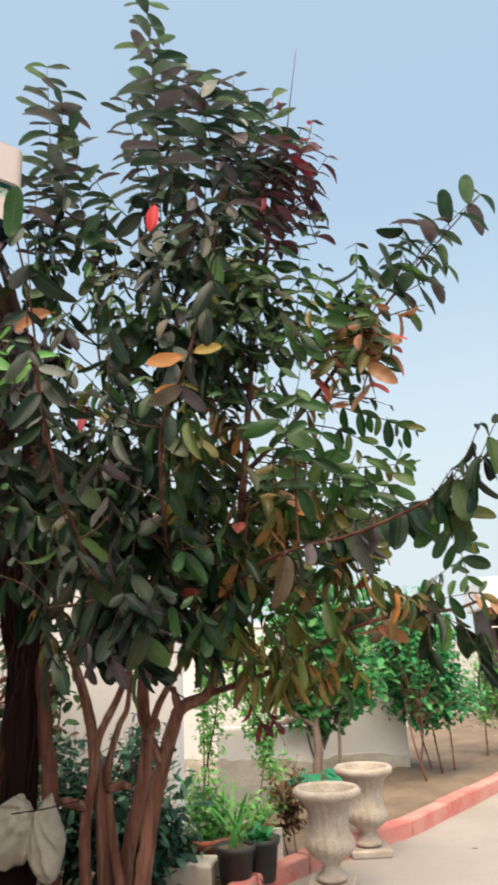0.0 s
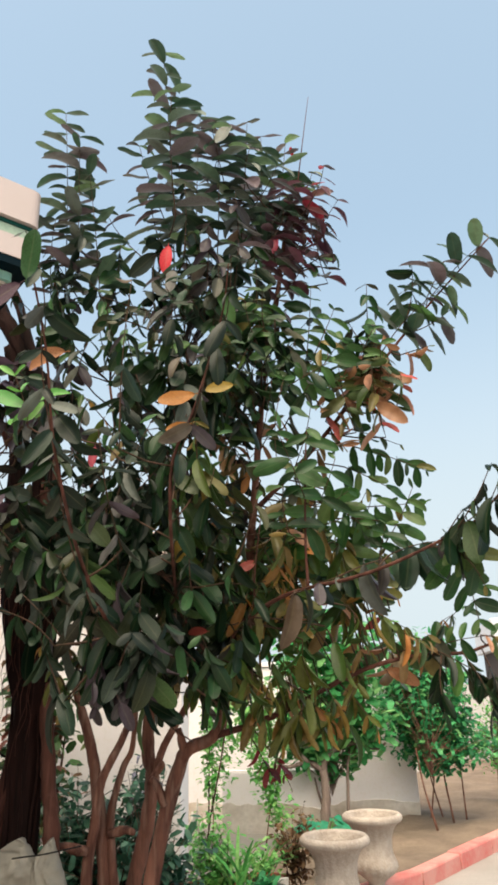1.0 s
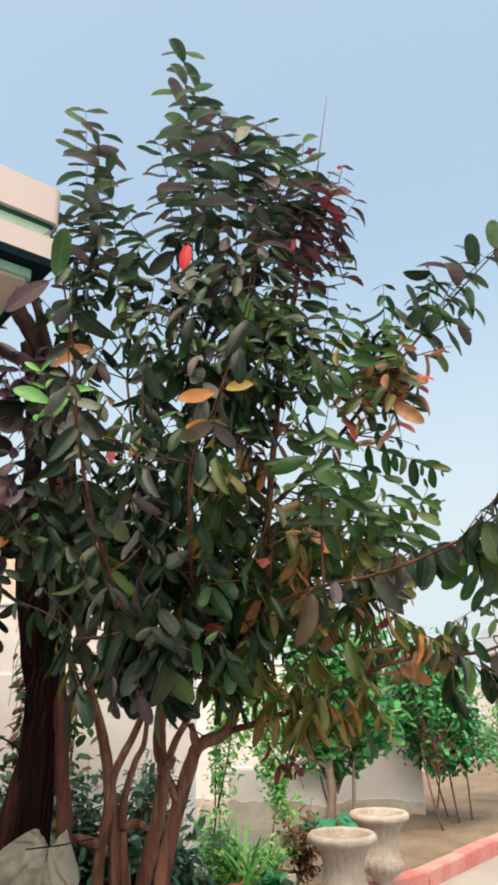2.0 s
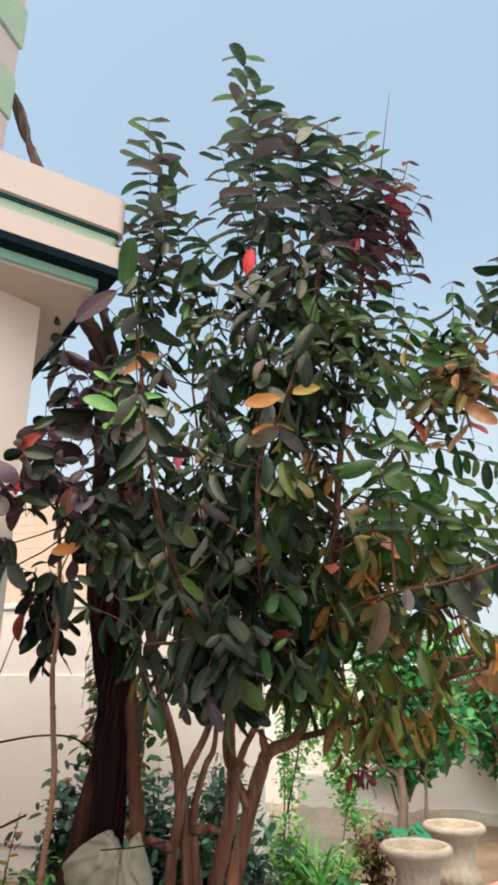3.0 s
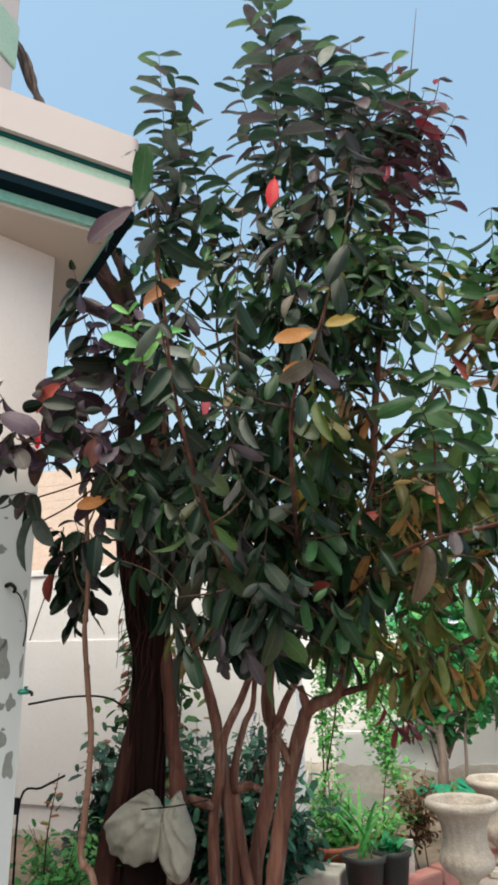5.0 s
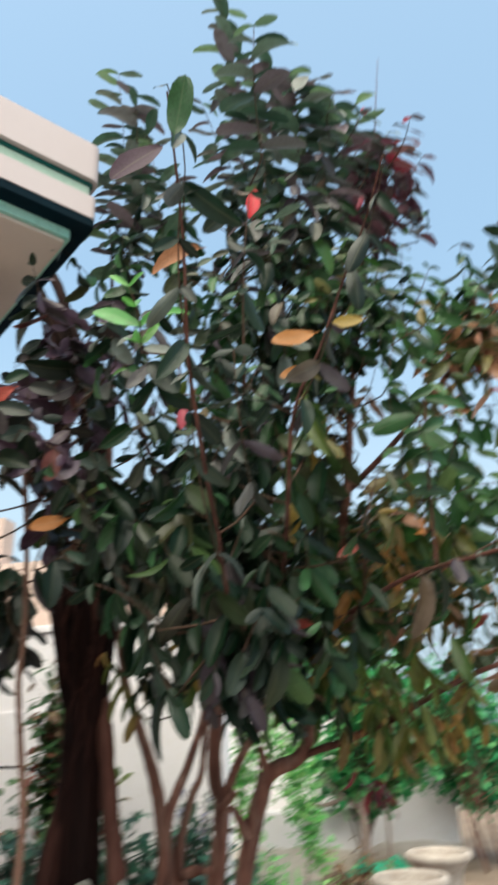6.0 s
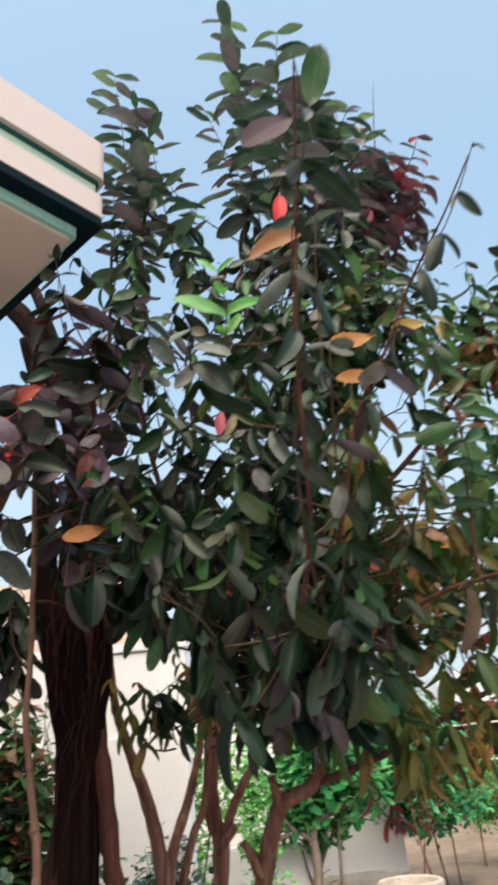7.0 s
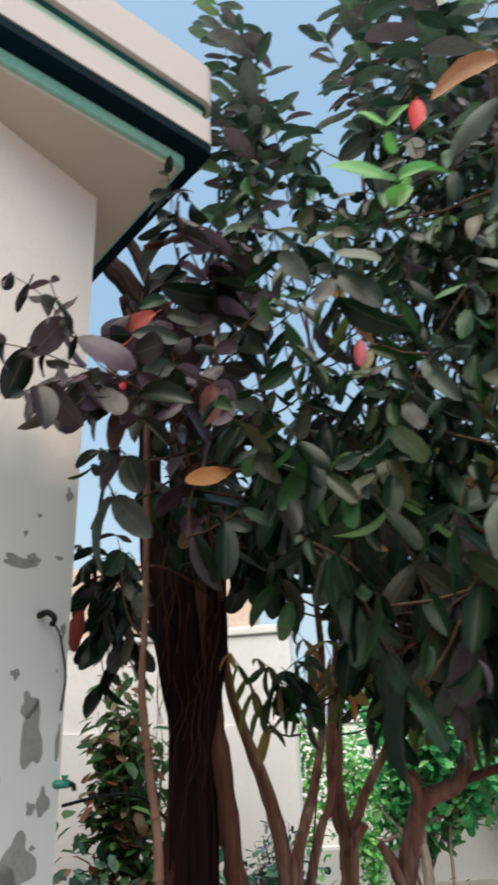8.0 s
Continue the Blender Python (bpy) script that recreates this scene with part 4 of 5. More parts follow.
# how each kind of shoot grows: gap between leaf pairs, leaf length, droop, width
HABIT = {"a": (0.078, 0.150, 0.10, 1.0), "b": (0.085, 0.14, 0.35, 0.62), "m": (0.055, 0.12, 0.25, 1.0), "f": (0.062, 0.116, 0.45, 0.95), "w": (0.046, 0.095, 0.9, 0.95), "o": (0.05, 0.13, 1.1, 0.85), "g": (0.064, 0.125, 1.6, 0.95),
         "u": (0.07, 0.138, 1.7, 0.98), "p": (0.06, 0.125, 1.0, 1.25), "k": (0.055, 0.115, 1.4, 1.32), "n": (0.12, 0.105, 1.5, 0.85), "d": (0.066, 0.13, 1.8, 0.9), "h": (0.075, 0.145, 2.2, 1.05), "y": (0.055, 0.135, 1.8, 0.7), "r": (0.05, 0.08, 1.0, 0.8), "l": (0.06, 0.115, -0.1, 0.7)}
leaves = {key: [] for key in TONES}
HEART = Vector((-0.85, 4.3, 2.3)) - TREE
twigs = bmesh.new()
for n, (bx, by, bz, tx, ty, tz, tone) in enumerate(SHOOTS):
    trng = random.Random(round(bx * 4000 + by * 900 + bz * 7000))
    a, b = Vector((bx, by, bz)) - TREE, Vector((tx, ty, tz)) - TREE
    near = min(skeleton_points, key=lambda s: (s[0] - a).length + max(0, s[0].z - a.z) * 0.8)
    pull = near[0] - a
    start = near[0] if pull.length < 0.36 else a + pull.normalized() * 0.16
    length = (b - a).length
    d = (b - a).normalized()
    gap, reach, droop, wide = HABIT[tone]
    sag = Vector((trng.uniform(-0.02, 0.02), trng.uniform(-0.02, 0.02), trng.uniform(-0.015, 0.02)))
    way = [start, start.lerp(a, 0.5) - d * 0.01] + [a.lerp(b, k / 6) + sag * math.sin(math.pi * k / 6) for k in range(7)]
    tube(twigs, way, min(0.004, near[1] * 0.6), 0.0014, 5)
    side = d.cross(Vector((trng.uniform(-0.4, 0.4), -1, trng.uniform(-0.2, 0.3))) if tone in "abmfwo" else Vector((0, 0, 1)))
    if side.length < 0.35:
        side = Vector((1, trng.uniform(-0.5, 0.2), 0))
    side = (side - d * side.dot(d)).normalized()
    lift = d.cross(side)
    pairs = max(2, round(length / gap))
    turn = trng.uniform(-0.4, 0.4)
    for k in range(pairs + 1):
        u = 1 - k / (pairs + 0.5)
        p = a.lerp(b, u) + sag * math.sin(math.pi * u)
        turn_k = turn + (k % 2) * (0.3 if tone in "fwb" else 0.75 if tone in "am" else 1.25)
        for s in (-1, 1):
            if (tone == "b" and s > 0 and trng.random() < 0.7) or trng.random() < 0.07 or missing(p):
                continue
            w = turn_k + trng.uniform(-0.45, 0.45)
            out = (side * math.cos(w) + lift * math.sin(w)) * s
            young = (0.72 if tone in "abm" else 0.5) + (0.28 if tone in "abm" else 0.5) * min(1.0, k / 1.6)
            axis = out + d * (0.32 if tone in "abm" else 0.42 if k else 0.8) + Vector((0, 0, -droop * trng.uniform(0.65, 1.25) * (0.5 + 0.5 * young)))
            away = Vector((p.x - HEART.x, p.y - HEART.y - 0.25, 0.15)).normalized()
            if tone in "fw":
                up = Vector((trng.uniform(-0.6, 0.6), trng.uniform(-1.0, -0.6), trng.uniform(-0.2, 0.5)))
            elif tone in "abm":
                up = Vector((trng.uniform(-0.3, 0.3), trng.uniform(-0.75, 0.05), 1.0)) + d * 0.3
            elif tone == "l":
                up = Vector((trng.uniform(-0.3, 0.3), -1.0, trng.uniform(0.1, 0.5)))
            else:
                up = away * 0.3 + Vector((trng.uniform(-1.2, 1.2), trng.uniform(-1.0, 0.8), trng.uniform(-0.2, 0.8)))
            size = reach * trng.choice((0.62, 0.8, 0.95, 1.05, 1.2)) * trng.uniform(0.92, 1.08) * young
            leaves[tone].append(leaf_frame(p, axis, up, size, wide * trng.uniform(0.85, 1.15)))
tagged(part("twig", twigs, mat_twig, tree, "thin brown twigs", True), kind="stuff")

left = 300
for key in sorted(leaves):
    meshes = [leaf_mesh("leaf", s, single_leaf[key]) for s in SHAPES]
    joined = []
    for m in leaves[key]:
        if left and (m.translation + TREE).y < 3.5:
            ob = new("leaf", meshes[trng.randrange(len(meshes))])
            ob.parent = tree
            ob.matrix_basis = m
            left -= 1
        else:
            joined.append(m)
    if joined:
        leaf_batch("foliage", joined, SHAPES, joined_leaf[key], tree, trng)

deep_mesh = leaf_mesh("leaf", SHAPES[4], leaf_material("deep_red_leaf", [(0.0, (0.30, 0.05, 0.04)), (1.0, (0.36, 0.08, 0.06))], True, 0.45, 0.25, 0.3))
RED = leaf_material("red_leaf", [(0.0, (0.62, 0.03, 0.04)), (1.0, (0.55, 0.02, 0.06))], True, 0.4, 0.4, 0.3)
AMBER = leaf_material("amber_leaf", [(0.0, (0.27, 0.09, 0.014)), (1.0, (0.34, 0.135, 0.02))], True, 0.45, 0.3, 0.3)
red_mesh = leaf_mesh("leaf", SHAPES[0], RED)
brown_mesh = leaf_mesh("leaf", SHAPES[4], leaf_material("brown_leaf", [(0.0, (0.30, 0.14, 0.07)), (1.0, (0.36, 0.17, 0.09))], True, 0.5, 0.2, 0.3))
amber_mesh = leaf_mesh("leaf", SHAPES[3], AMBER)
lilac_mesh = leaf_mesh("leaf", SHAPES[1], leaf_material("dull_plum_leaf", [(0.0, (0.036, 0.018, 0.03)), (1.0, (0.05, 0.026, 0.042))], True, 0.55, 0.15, 0.2))
pink_mesh = leaf_mesh("leaf", SHAPES[0], leaf_material("pink_leaf", [(0.0, (0.40, 0.07, 0.11)), (1.0, (0.45, 0.09, 0.12))], True, 0.4, 0.35, 0.3))
gold_mesh = leaf_mesh("leaf", SHAPES[1], leaf_material("gold_leaf", [(0.0, (0.25, 0.17, 0.025)), (1.0, (0.29, 0.20, 0.03))], True, 0.45, 0.3, 0.3))
green_mesh = leaf_mesh("leaf", SHAPES[3], single_leaf["f"])
ACCENTS = [
    ((-0.76, 3.53, 3.27), (-0.12, -0.1, -1), 0.125, red_mesh),
    ((-0.275, 4.09, 4.20), (0.15, -0.1, -1), 0.055, red_mesh),
    ((-0.357, 3.93, 3.53), (-0.1, -0.2, -1), 0.09, pink_mesh),
    ((-1.55, 3.33, 2.44), (-0.8, -0.2, -0.5), 0.14, deep_mesh),
    ((-1.647, 3.37, 2.29), (-0.2, -0.2, -1), 0.075, red_mesh),
    ((-1.037, 3.51, 2.39), (-0.1, -0.2, -1), 0.08, pink_mesh),
    ((-0.575, 3.28, 2.46), (-1, -0.1, -0.18), 0.13, amber_mesh),
    ((-0.58, 3.30, 2.35), (-1, 0.2, 0.02), 0.11, amber_mesh),
    ((-0.43, 3.24, 2.46), (-0.9, -0.2, -0.1), 0.095, gold_mesh),
    ((-0.78, 2.72, 2.37), (-1, -0.2, -0.15), 0.115, brown_mesh),
    ((-1.38, 3.41, 2.01), (-1, -0.1, -0.2), 0.115, amber_mesh),
]
ACCENTS += [
    ((-1.06, 4.2, 1.99), (-0.1, -0.2, -1), 0.10, amber_mesh),
    ((-0.81, 3.95, 1.98), (0.05, -0.1, -1), 0.12, brown_mesh),
    ((-0.98, 3.6, 1.86), (-0.9, -0.1, -0.25), 0.09, amber_mesh),
    ((-0.71, 3.94, 1.72), (-1, -0.2, 0.05), 0.08, deep_mesh),
    ((-1.97, 3.95, 1.83), (-0.3, -0.1, -1), 0.12, deep_mesh),
    ((-0.80, 2.5, 2.45), (-0.6, -0.3, -0.6), 0.13, lilac_mesh),
    ((-0.765, 2.47, 2.44), (0.25, -0.2, 0.9), 0.12, green_mesh),
    ((0.0, 4.05, 2.70), (0.5, -0.2, -0.9), 0.07, deep_mesh),
    ((-0.02, 4.5, 1.56), (0.8, -0.2, -0.3), 0.14, brown_mesh),
    ((-0.7, 3.55, 2.05), (-0.1, -0.2, -1), 0.12, gold_mesh),
]
for p, axis, size, me in ACCENTS:
    ob = new("leaf", me)
    ob.parent = tree
    ob.matrix_basis = leaf_frame(Vector(p) - TREE, Vector(axis), Vector((0.15, -1.0, 0.12)), size, 0.95)

# ---- the old climber and the sapling ----
climber = thing("climber", "old thick dark-barked climber trunk rising past the roof", "tree", (-1.78, 4.52, 0.05))
C = Vector(climber.location)


def ridged(pts, r0, r1, ribs, depth, seed):
    """An old trunk: deep ridges that wander along it."""
    bm = tube(bmesh.new(), smooth_path([Vector(p) - C for p in pts], 9), r0, r1, 36)
    n = len(bm.verts) // 36
    bm.verts.ensure_lookup_table()
    for k in range(n):
        ring = bm.verts[k * 36:(k + 1) * 36]
        mid = sum((v.co for v in ring), Vector()) / 36
        for q, v in enumerate(ring):
            w = 2 * math.pi * q / 36
            f = 0.5 * depth * math.sin(w * ribs + 1.3 * math.sin(k * 0.09 + seed)) + 0.35 * depth * math.sin(w * (ribs * 2 + 1) + k * 0.06) + 1.9 * depth * noise.noise(Vector((math.cos(w) * 2, math.sin(w) * 2, k * 0.22 + seed)))
            v.co = mid + (v.co - mid) * (1 + f)
    return bm


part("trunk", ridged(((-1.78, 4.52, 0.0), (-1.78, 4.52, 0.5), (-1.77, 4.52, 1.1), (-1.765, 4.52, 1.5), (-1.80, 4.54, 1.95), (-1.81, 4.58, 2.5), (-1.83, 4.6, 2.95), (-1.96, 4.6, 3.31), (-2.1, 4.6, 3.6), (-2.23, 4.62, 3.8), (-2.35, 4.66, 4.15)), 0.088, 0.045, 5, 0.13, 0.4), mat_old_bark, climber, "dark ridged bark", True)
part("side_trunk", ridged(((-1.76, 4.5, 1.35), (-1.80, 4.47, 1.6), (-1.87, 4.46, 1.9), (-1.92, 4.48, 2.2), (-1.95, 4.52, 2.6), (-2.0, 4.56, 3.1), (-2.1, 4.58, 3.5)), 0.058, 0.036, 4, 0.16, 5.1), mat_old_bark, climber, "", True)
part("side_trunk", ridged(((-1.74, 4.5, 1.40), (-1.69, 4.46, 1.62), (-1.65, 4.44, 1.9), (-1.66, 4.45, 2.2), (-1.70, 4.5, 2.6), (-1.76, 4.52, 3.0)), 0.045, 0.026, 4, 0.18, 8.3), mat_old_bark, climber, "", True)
part("side_trunk", ridged(((-1.98, 4.48, 0.0), (-1.94, 4.47, 0.5), (-1.885, 4.48, 0.85), (-1.83, 4.5, 1.15), (-1.81, 4.52, 1.5)), 0.07, 0.032, 4, 0.14, 2.0), mat_root, climber, "", True)
part("side_trunk", tube(bmesh.new(), smooth_path([Vector(p) - C for p in ((-1.56, 4.5, 0.0), (-1.59, 4.5, 0.7), (-1.605, 4.5, 0.94), (-1.632, 4.5, 1.113), (-1.66, 4.5, 1.374), (-1.69, 4.5, 1.6), (-1.73, 4.52, 2.0), (-1.78, 4.53, 2.6))], 7), 0.040, 0.03, 10, 0.3), mat_limb, climber, "", True)
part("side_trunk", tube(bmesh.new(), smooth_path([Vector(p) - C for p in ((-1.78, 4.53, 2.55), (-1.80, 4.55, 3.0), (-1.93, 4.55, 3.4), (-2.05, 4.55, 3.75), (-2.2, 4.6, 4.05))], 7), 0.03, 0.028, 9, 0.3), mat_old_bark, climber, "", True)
for shift, r in ((0.0, 0.026), (0.034, 0.018), (-0.03, 0.015)):
    pts = [Vector(p) - C + Vector((shift * math.cos(k * 1.9), shift * math.sin(k * 1.9), shift * 0.5)) for k, p in enumerate(((-2.35, 4.66, 4.1), (-2.5, 4.55, 4.6), (-2.66, 4.5, 5.05), (-2.80, 4.5, 5.36), (-2.93, 4.5, 5.7), (-3.1, 4.5, 6.0)))]
    part("vine_strand", tube(bmesh.new(), smooth_path(pts, 6), r, r * 0.8, 9, 0.6), mat_vine, climber, "twisted dry grey-brown vine strand", True)
crng = random.Random(21)
for k in range(9):
    w = 2 * math.pi * k / 9 + crng.uniform(-0.3, 0.3)
    pts = []
    for j in range(7):
        z = 0.02 + j * 0.27
        w += crng.uniform(-0.55, 0.55)
        r = 0.088 - 0.012 * j / 6
        pts.append(Vector((r * math.cos(w) + 0.002 * j, r * math.sin(w), z)))
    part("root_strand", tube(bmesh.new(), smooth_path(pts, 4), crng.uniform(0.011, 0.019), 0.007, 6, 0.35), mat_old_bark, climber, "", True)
for k in range(18):
    a = Vector((crng.uniform(-1.88, -1.60), crng.uniform(4.34, 4.42), crng.uniform(1.75, 2.15))) - C
    drift = (-0.06 - a.x - 0.05) * crng.uniform(0.1, 0.5)
    drop = crng.uniform(0.25, 0.75)
    pts = [a + Vector((drift * j / 6 + crng.uniform(-0.022, 0.022), -0.01 + crng.uniform(-0.012, 0.012), -drop * j / 6)) for j in range(7)]
    part("hanging_root", tube(bmesh.new(), smooth_path(pts, 4), 0.0028, 0.0012, 5, 0.2), mat_root, climber, "", True)

sapling = thing("sapling", "slender bare brown sapling stem with jointed bark", "sapling", (-1.60, 3.90, 0.0))
S = Vector(sapling.location)
way = smooth_path([Vector(p) - S for p in ((-1.60, 3.9, 0.0), (-1.65, 3.9, 0.62), (-1.72, 3.9, 0.74), (-1.718, 3.9, 0.86), (-1.706, 3.9, 1.02), (-1.704, 3.9, 1.19), (-1.727, 3.9, 1.35), (-1.757, 3.9, 1.58), (-1.752, 3.9, 1.77), (-1.72, 3.8, 2.1), (-1.66, 3.6, 2.4))], 8)
part("stem", tube(bmesh.new(), way, 0.0150, 0.009, 8, 0.3), mat_sapling, sapling, "", True)
for k in (14, 22, 29, 37, 44, 51, 58, 66):
    d = (way[k + 1] - way[k]).normalized() * 0.012
    r = 0.0165 - 0.007 * k / len(way)
    part("joint", tube(bmesh.new(), [way[k] - d, way[k] - d * 0.4, way[k] + d * 0.4, way[k] + d], r * 1.08, r * 1.05, 8, 0.4), mat_sapling, sapling, "", True)
part("side_twig", tube(bmesh.new(), smooth_path([way[62], way[62] + Vector((-0.05, -0.02, 0.09)), way[62] + Vector((-0.07, -0.03, 0.24))], 4), 0.005, 0.002, 6), mat_twig, sapling, "", True)

# ---- the sack tied to the trunk ----
bm = bmesh.new()
KNOT = Vector((0.055, -0.09, 0.12))
for cx, cz, rx, ry, rz, lean in ((-0.085, -0.005, 0.145, 0.07, 0.175, 0.35), (0.105, -0.035, 0.085, 0.065, 0.20, -0.1)):
    made = bmesh.ops.create_uvsphere(bm, u_segments=44, v_segments=30, radius=1)["verts"]
    for v in made:
        x, y, z = v.co
        squeeze = 1 - 0.6 * max(0, z) ** 2
        v.co = Vector((cx + x * rx * squeeze + lean * rx * max(0, z), y * ry * squeeze, cz + z * rz))
        away = v.co - KNOT
        fold = math.atan2(away.x, -away.z)
        crease = 0.010 * math.sin(fold * 17 + cx * 30) + 0.008 * math.sin(fold * 31 + 1.0)
        v.co += Vector((0.2, -1, 0)) * crease * min(1, away.length / 0.1) + Vector((1, 1, 1)) * 0.016 * noise.noise(v.co * 9) + Vector((0, 1, 0)) * 0.012 * noise.noise(v.co * 24)
        if z < -0.75:
            v.co.z += 0.02 * noise.noise(v.co * 20)
sack = new("sack", mesh_of("sack", bm, mat_bag))
sack.data.shade_smooth()
sack.location = (-1.625, 4.32, 0.765)
sack.scale = (1.05, 1.0, 0.86)
tagged(sack, "crumpled translucent grey plastic sack tied round the trunk", "sack")
part("tie", tube(bmesh.new(), smooth_path([(-0.02, -0.08, 0.10), (0.05, -0.105, 0.115), (0.13, -0.09, 0.125), (0.24, 0.0, 0.14)], 4), 0.004, 0.004, 6), mat_wire, sack, "black tie")


# ---- urns ----
def flute(z, w):
    if 0.18 < z < 0.31:
        return 1 + 0.085 * abs(math.sin(w * 9)) * math.sin((z - 0.18) / 0.13 * math.pi)
    if 0.31 < z < 0.53:
        return 1 + 0.014 * math.sin(w * 18)
    return 1.0


urn = thing("urn", "fluted cast-stone garden urn with a rolled rim, empty", "urn", (-0.47, 6.2, 0.0), "urns by the kerb")
outer = [(0.10, 0.055), (0.095, 0.075), (0.065, 0.10), (0.055, 0.125), (0.07, 0.145), (0.10, 0.165), (0.135, 0.19), (0.152, 0.22), (0.155, 0.25), (0.146, 0.275), (0.135, 0.295), (0.13, 0.34), (0.135, 0.39), (0.15, 0.43), (0.175, 0.46), (0.20, 0.475)]
rimline = [(0.215, 0.482), (0.224, 0.495), (0.222, 0.512), (0.208, 0.525), (0.19, 0.525), (0.178, 0.512), (0.165, 0.47), (0.125, 0.40), (0.115, 0.30), (0.02, 0.28)]
part("bowl", lathe(bmesh.new(), [(r, z * 1.14) for r, z in outer + rimline], 88, flute), mat_urn, urn, "", True)
part("pedestal", prism(bmesh.new(), [(-0.15, -0.15), (0.15, -0.15), (0.15, 0.15), (-0.15, 0.15)], 0.0, 0.052, 0.012), mat_urn, urn)
copy_thing(urn, pose(-0.26, 7.02, 0.0, 0, 0, 12))


# ---- shrubs ----
def shrub(name, label, at, stems, crown, mat, count, size, seed, bark=mat_bark, shapes=SMALL, spread=0.5, every=2):
    """Stems that fork into a crown of many small leaves."""
    r = random.Random(seed)
    ob = thing(name, label, "shrub", at)
    mats = []
    twig = bmesh.new()
    for sx, sy, height, rad in stems:
        lean = Vector((r.uniform(-0.12, 0.12), r.uniform(-0.1, 0.1), 0))
        path = smooth_path([Vector((sx, sy, -0.03)), Vector((sx, sy, 0)) + lean + Vector((0, 0, height * 0.5)), Vector((sx, sy, 0)) + lean * 1.5 + Vector((0, 0, height))], 5)
        part("stem", tube(bmesh.new(), path, rad, rad * 0.5, 7, 0.25), bark, ob, "", True)
    for cx, cy, cz, rx, ry, rz, share in crown:
        for k in range(int(count * share / 9)):
            while True:
                o = Vector([r.uniform(-1, 1) for _ in range(3)])
                if o.length < 1:
                    break
            o = o * (0.75 + 0.25 * r.random())
            if r.random() < 0.6:
                o = o.normalized() * r.uniform(0.65, 1.08)
            p = Vector((cx + o.x * rx, cy + o.y * ry, cz + o.z * rz))
            sx, sy, height, rad = stems[r.randrange(len(stems))]
            base = Vector((sx, sy, height * r.uniform(0.6, 0.98)))
            if k % every == 0:
                tube(twig, [base, base.lerp(p, 0.5) + Vector((0, 0, 0.03)), p], 0.0035, 0.0015, 4)
            d = (p - base).normalized()
            for j in range(9):
                q = p - d * (j * size * 0.55) + Vector([r.gauss(0, size * spread) for _ in range(3)])
                axis = Vector((r.uniform(-1, 1), r.uniform(-1, 1), r.uniform(-0.7, 0.4)))
                up = Vector((r.uniform(-0.5, 0.5), r.uniform(-0.7, 0.3), 1))
                mats.append(leaf_frame(q, axis, up, size * r.uniform(0.6, 1.2)))
    tagged(part("twig", twig, bark, ob), kind="stuff")
    leaf_batch("foliage", mats, shapes, mat, ob, r)
    return ob


fig = shrub("shrub", "broad garden shrub with lobed green leaves on a forked grey trunk", (-0.80, 9.4, 0.05), [(0.0, 0.3, 0.5, 0.02)], [(-0.5, -0.1, 1.12, 0.4, 0.3, 0.22, 0.15), (0.3, 0.0, 1.3, 0.6, 0.5, 0.36, 0.32), (0.05, -0.15, 1.9, 0.7, 0.35, 0.5, 0.53)], mat_fig, 2300, 0.13, 31, mat_dry, LOBED)
for name, r0, r1, pts in (
    ("trunk", 0.055, 0.045, [(-0.67, 9.6, 0.02), (-0.65, 9.6, 0.29), (-0.64, 9.6, 0.47), (-0.66, 9.6, 0.65)]),
    ("limb", 0.03, 0.012, [(-0.66, 9.6, 0.64), (-0.8, 9.55, 0.73), (-1.01, 9.5, 0.69), (-1.18, 9.45, 0.71), (-1.28, 9.4, 0.68)]),
    ("limb", 0.04, 0.014, [(-0.66, 9.6, 0.64), (-0.61, 9.6, 0.78), (-0.45, 9.6, 0.88), (-0.29, 9.65, 0.91), (-0.12, 9.7, 0.83), (0.04, 9.7, 0.9)]),
    ("limb", 0.026, 0.01, [(-0.8, 9.55, 0.72), (-0.89, 9.5, 0.82), (-0.99, 9.5, 0.93), (-1.1, 9.5, 1.12)]),
    ("limb", 0.024, 0.01, [(-0.29, 9.65, 0.9), (-0.36, 9.6, 1.1), (-0.35, 9.6, 1.4)]),
    ("limb", 0.02, 0.012, [(-0.43, 9.7, 0.0), (-0.41, 9.7, 0.43), (-0.4, 9.7, 0.63), (-0.36, 9.68, 0.85)]),
):
    part(name, tube(bmesh.new(), smooth_path([Vector(p) - Vector((-0.60, 9.6, 0.05)) for p in pts], 5), r0, r1, 8, 0.3), mat_dry, fig, "", True)
shrub("shrub", "dense bright green bushy shrub on thin stems", (0.40, 10.1, 0.05), [(-0.1, -0.6, 0.8, 0.013), (0.1, 0, 0.8, 0.013), (0.25, 0.15, 0.8, 0.011), (0.0, 0.2, 0.8, 0.011), (-0.15, 0.1, 0.8, 0.01)], [(-0.1, 0, 1.35, 0.64, 0.55, 0.75, 0.75), (0.15, 0.0, 0.85, 0.62, 0.5, 0.3, 0.25)], mat_hedge, 6500, 0.085, 32)
shrub("shrub", "thin-stemmed light green shrub near the kerb", (1.25, 11.2, 0.05), [(-0.1, 0, 0.7, 0.014), (0.1, 0.1, 0.7, 0.014), (0.2, -0.1, 0.6, 0.012)], [(0, 0, 0.85, 0.5, 0.4, 0.5, 1.0)], mat_fresh, 1900, 0.05, 33)
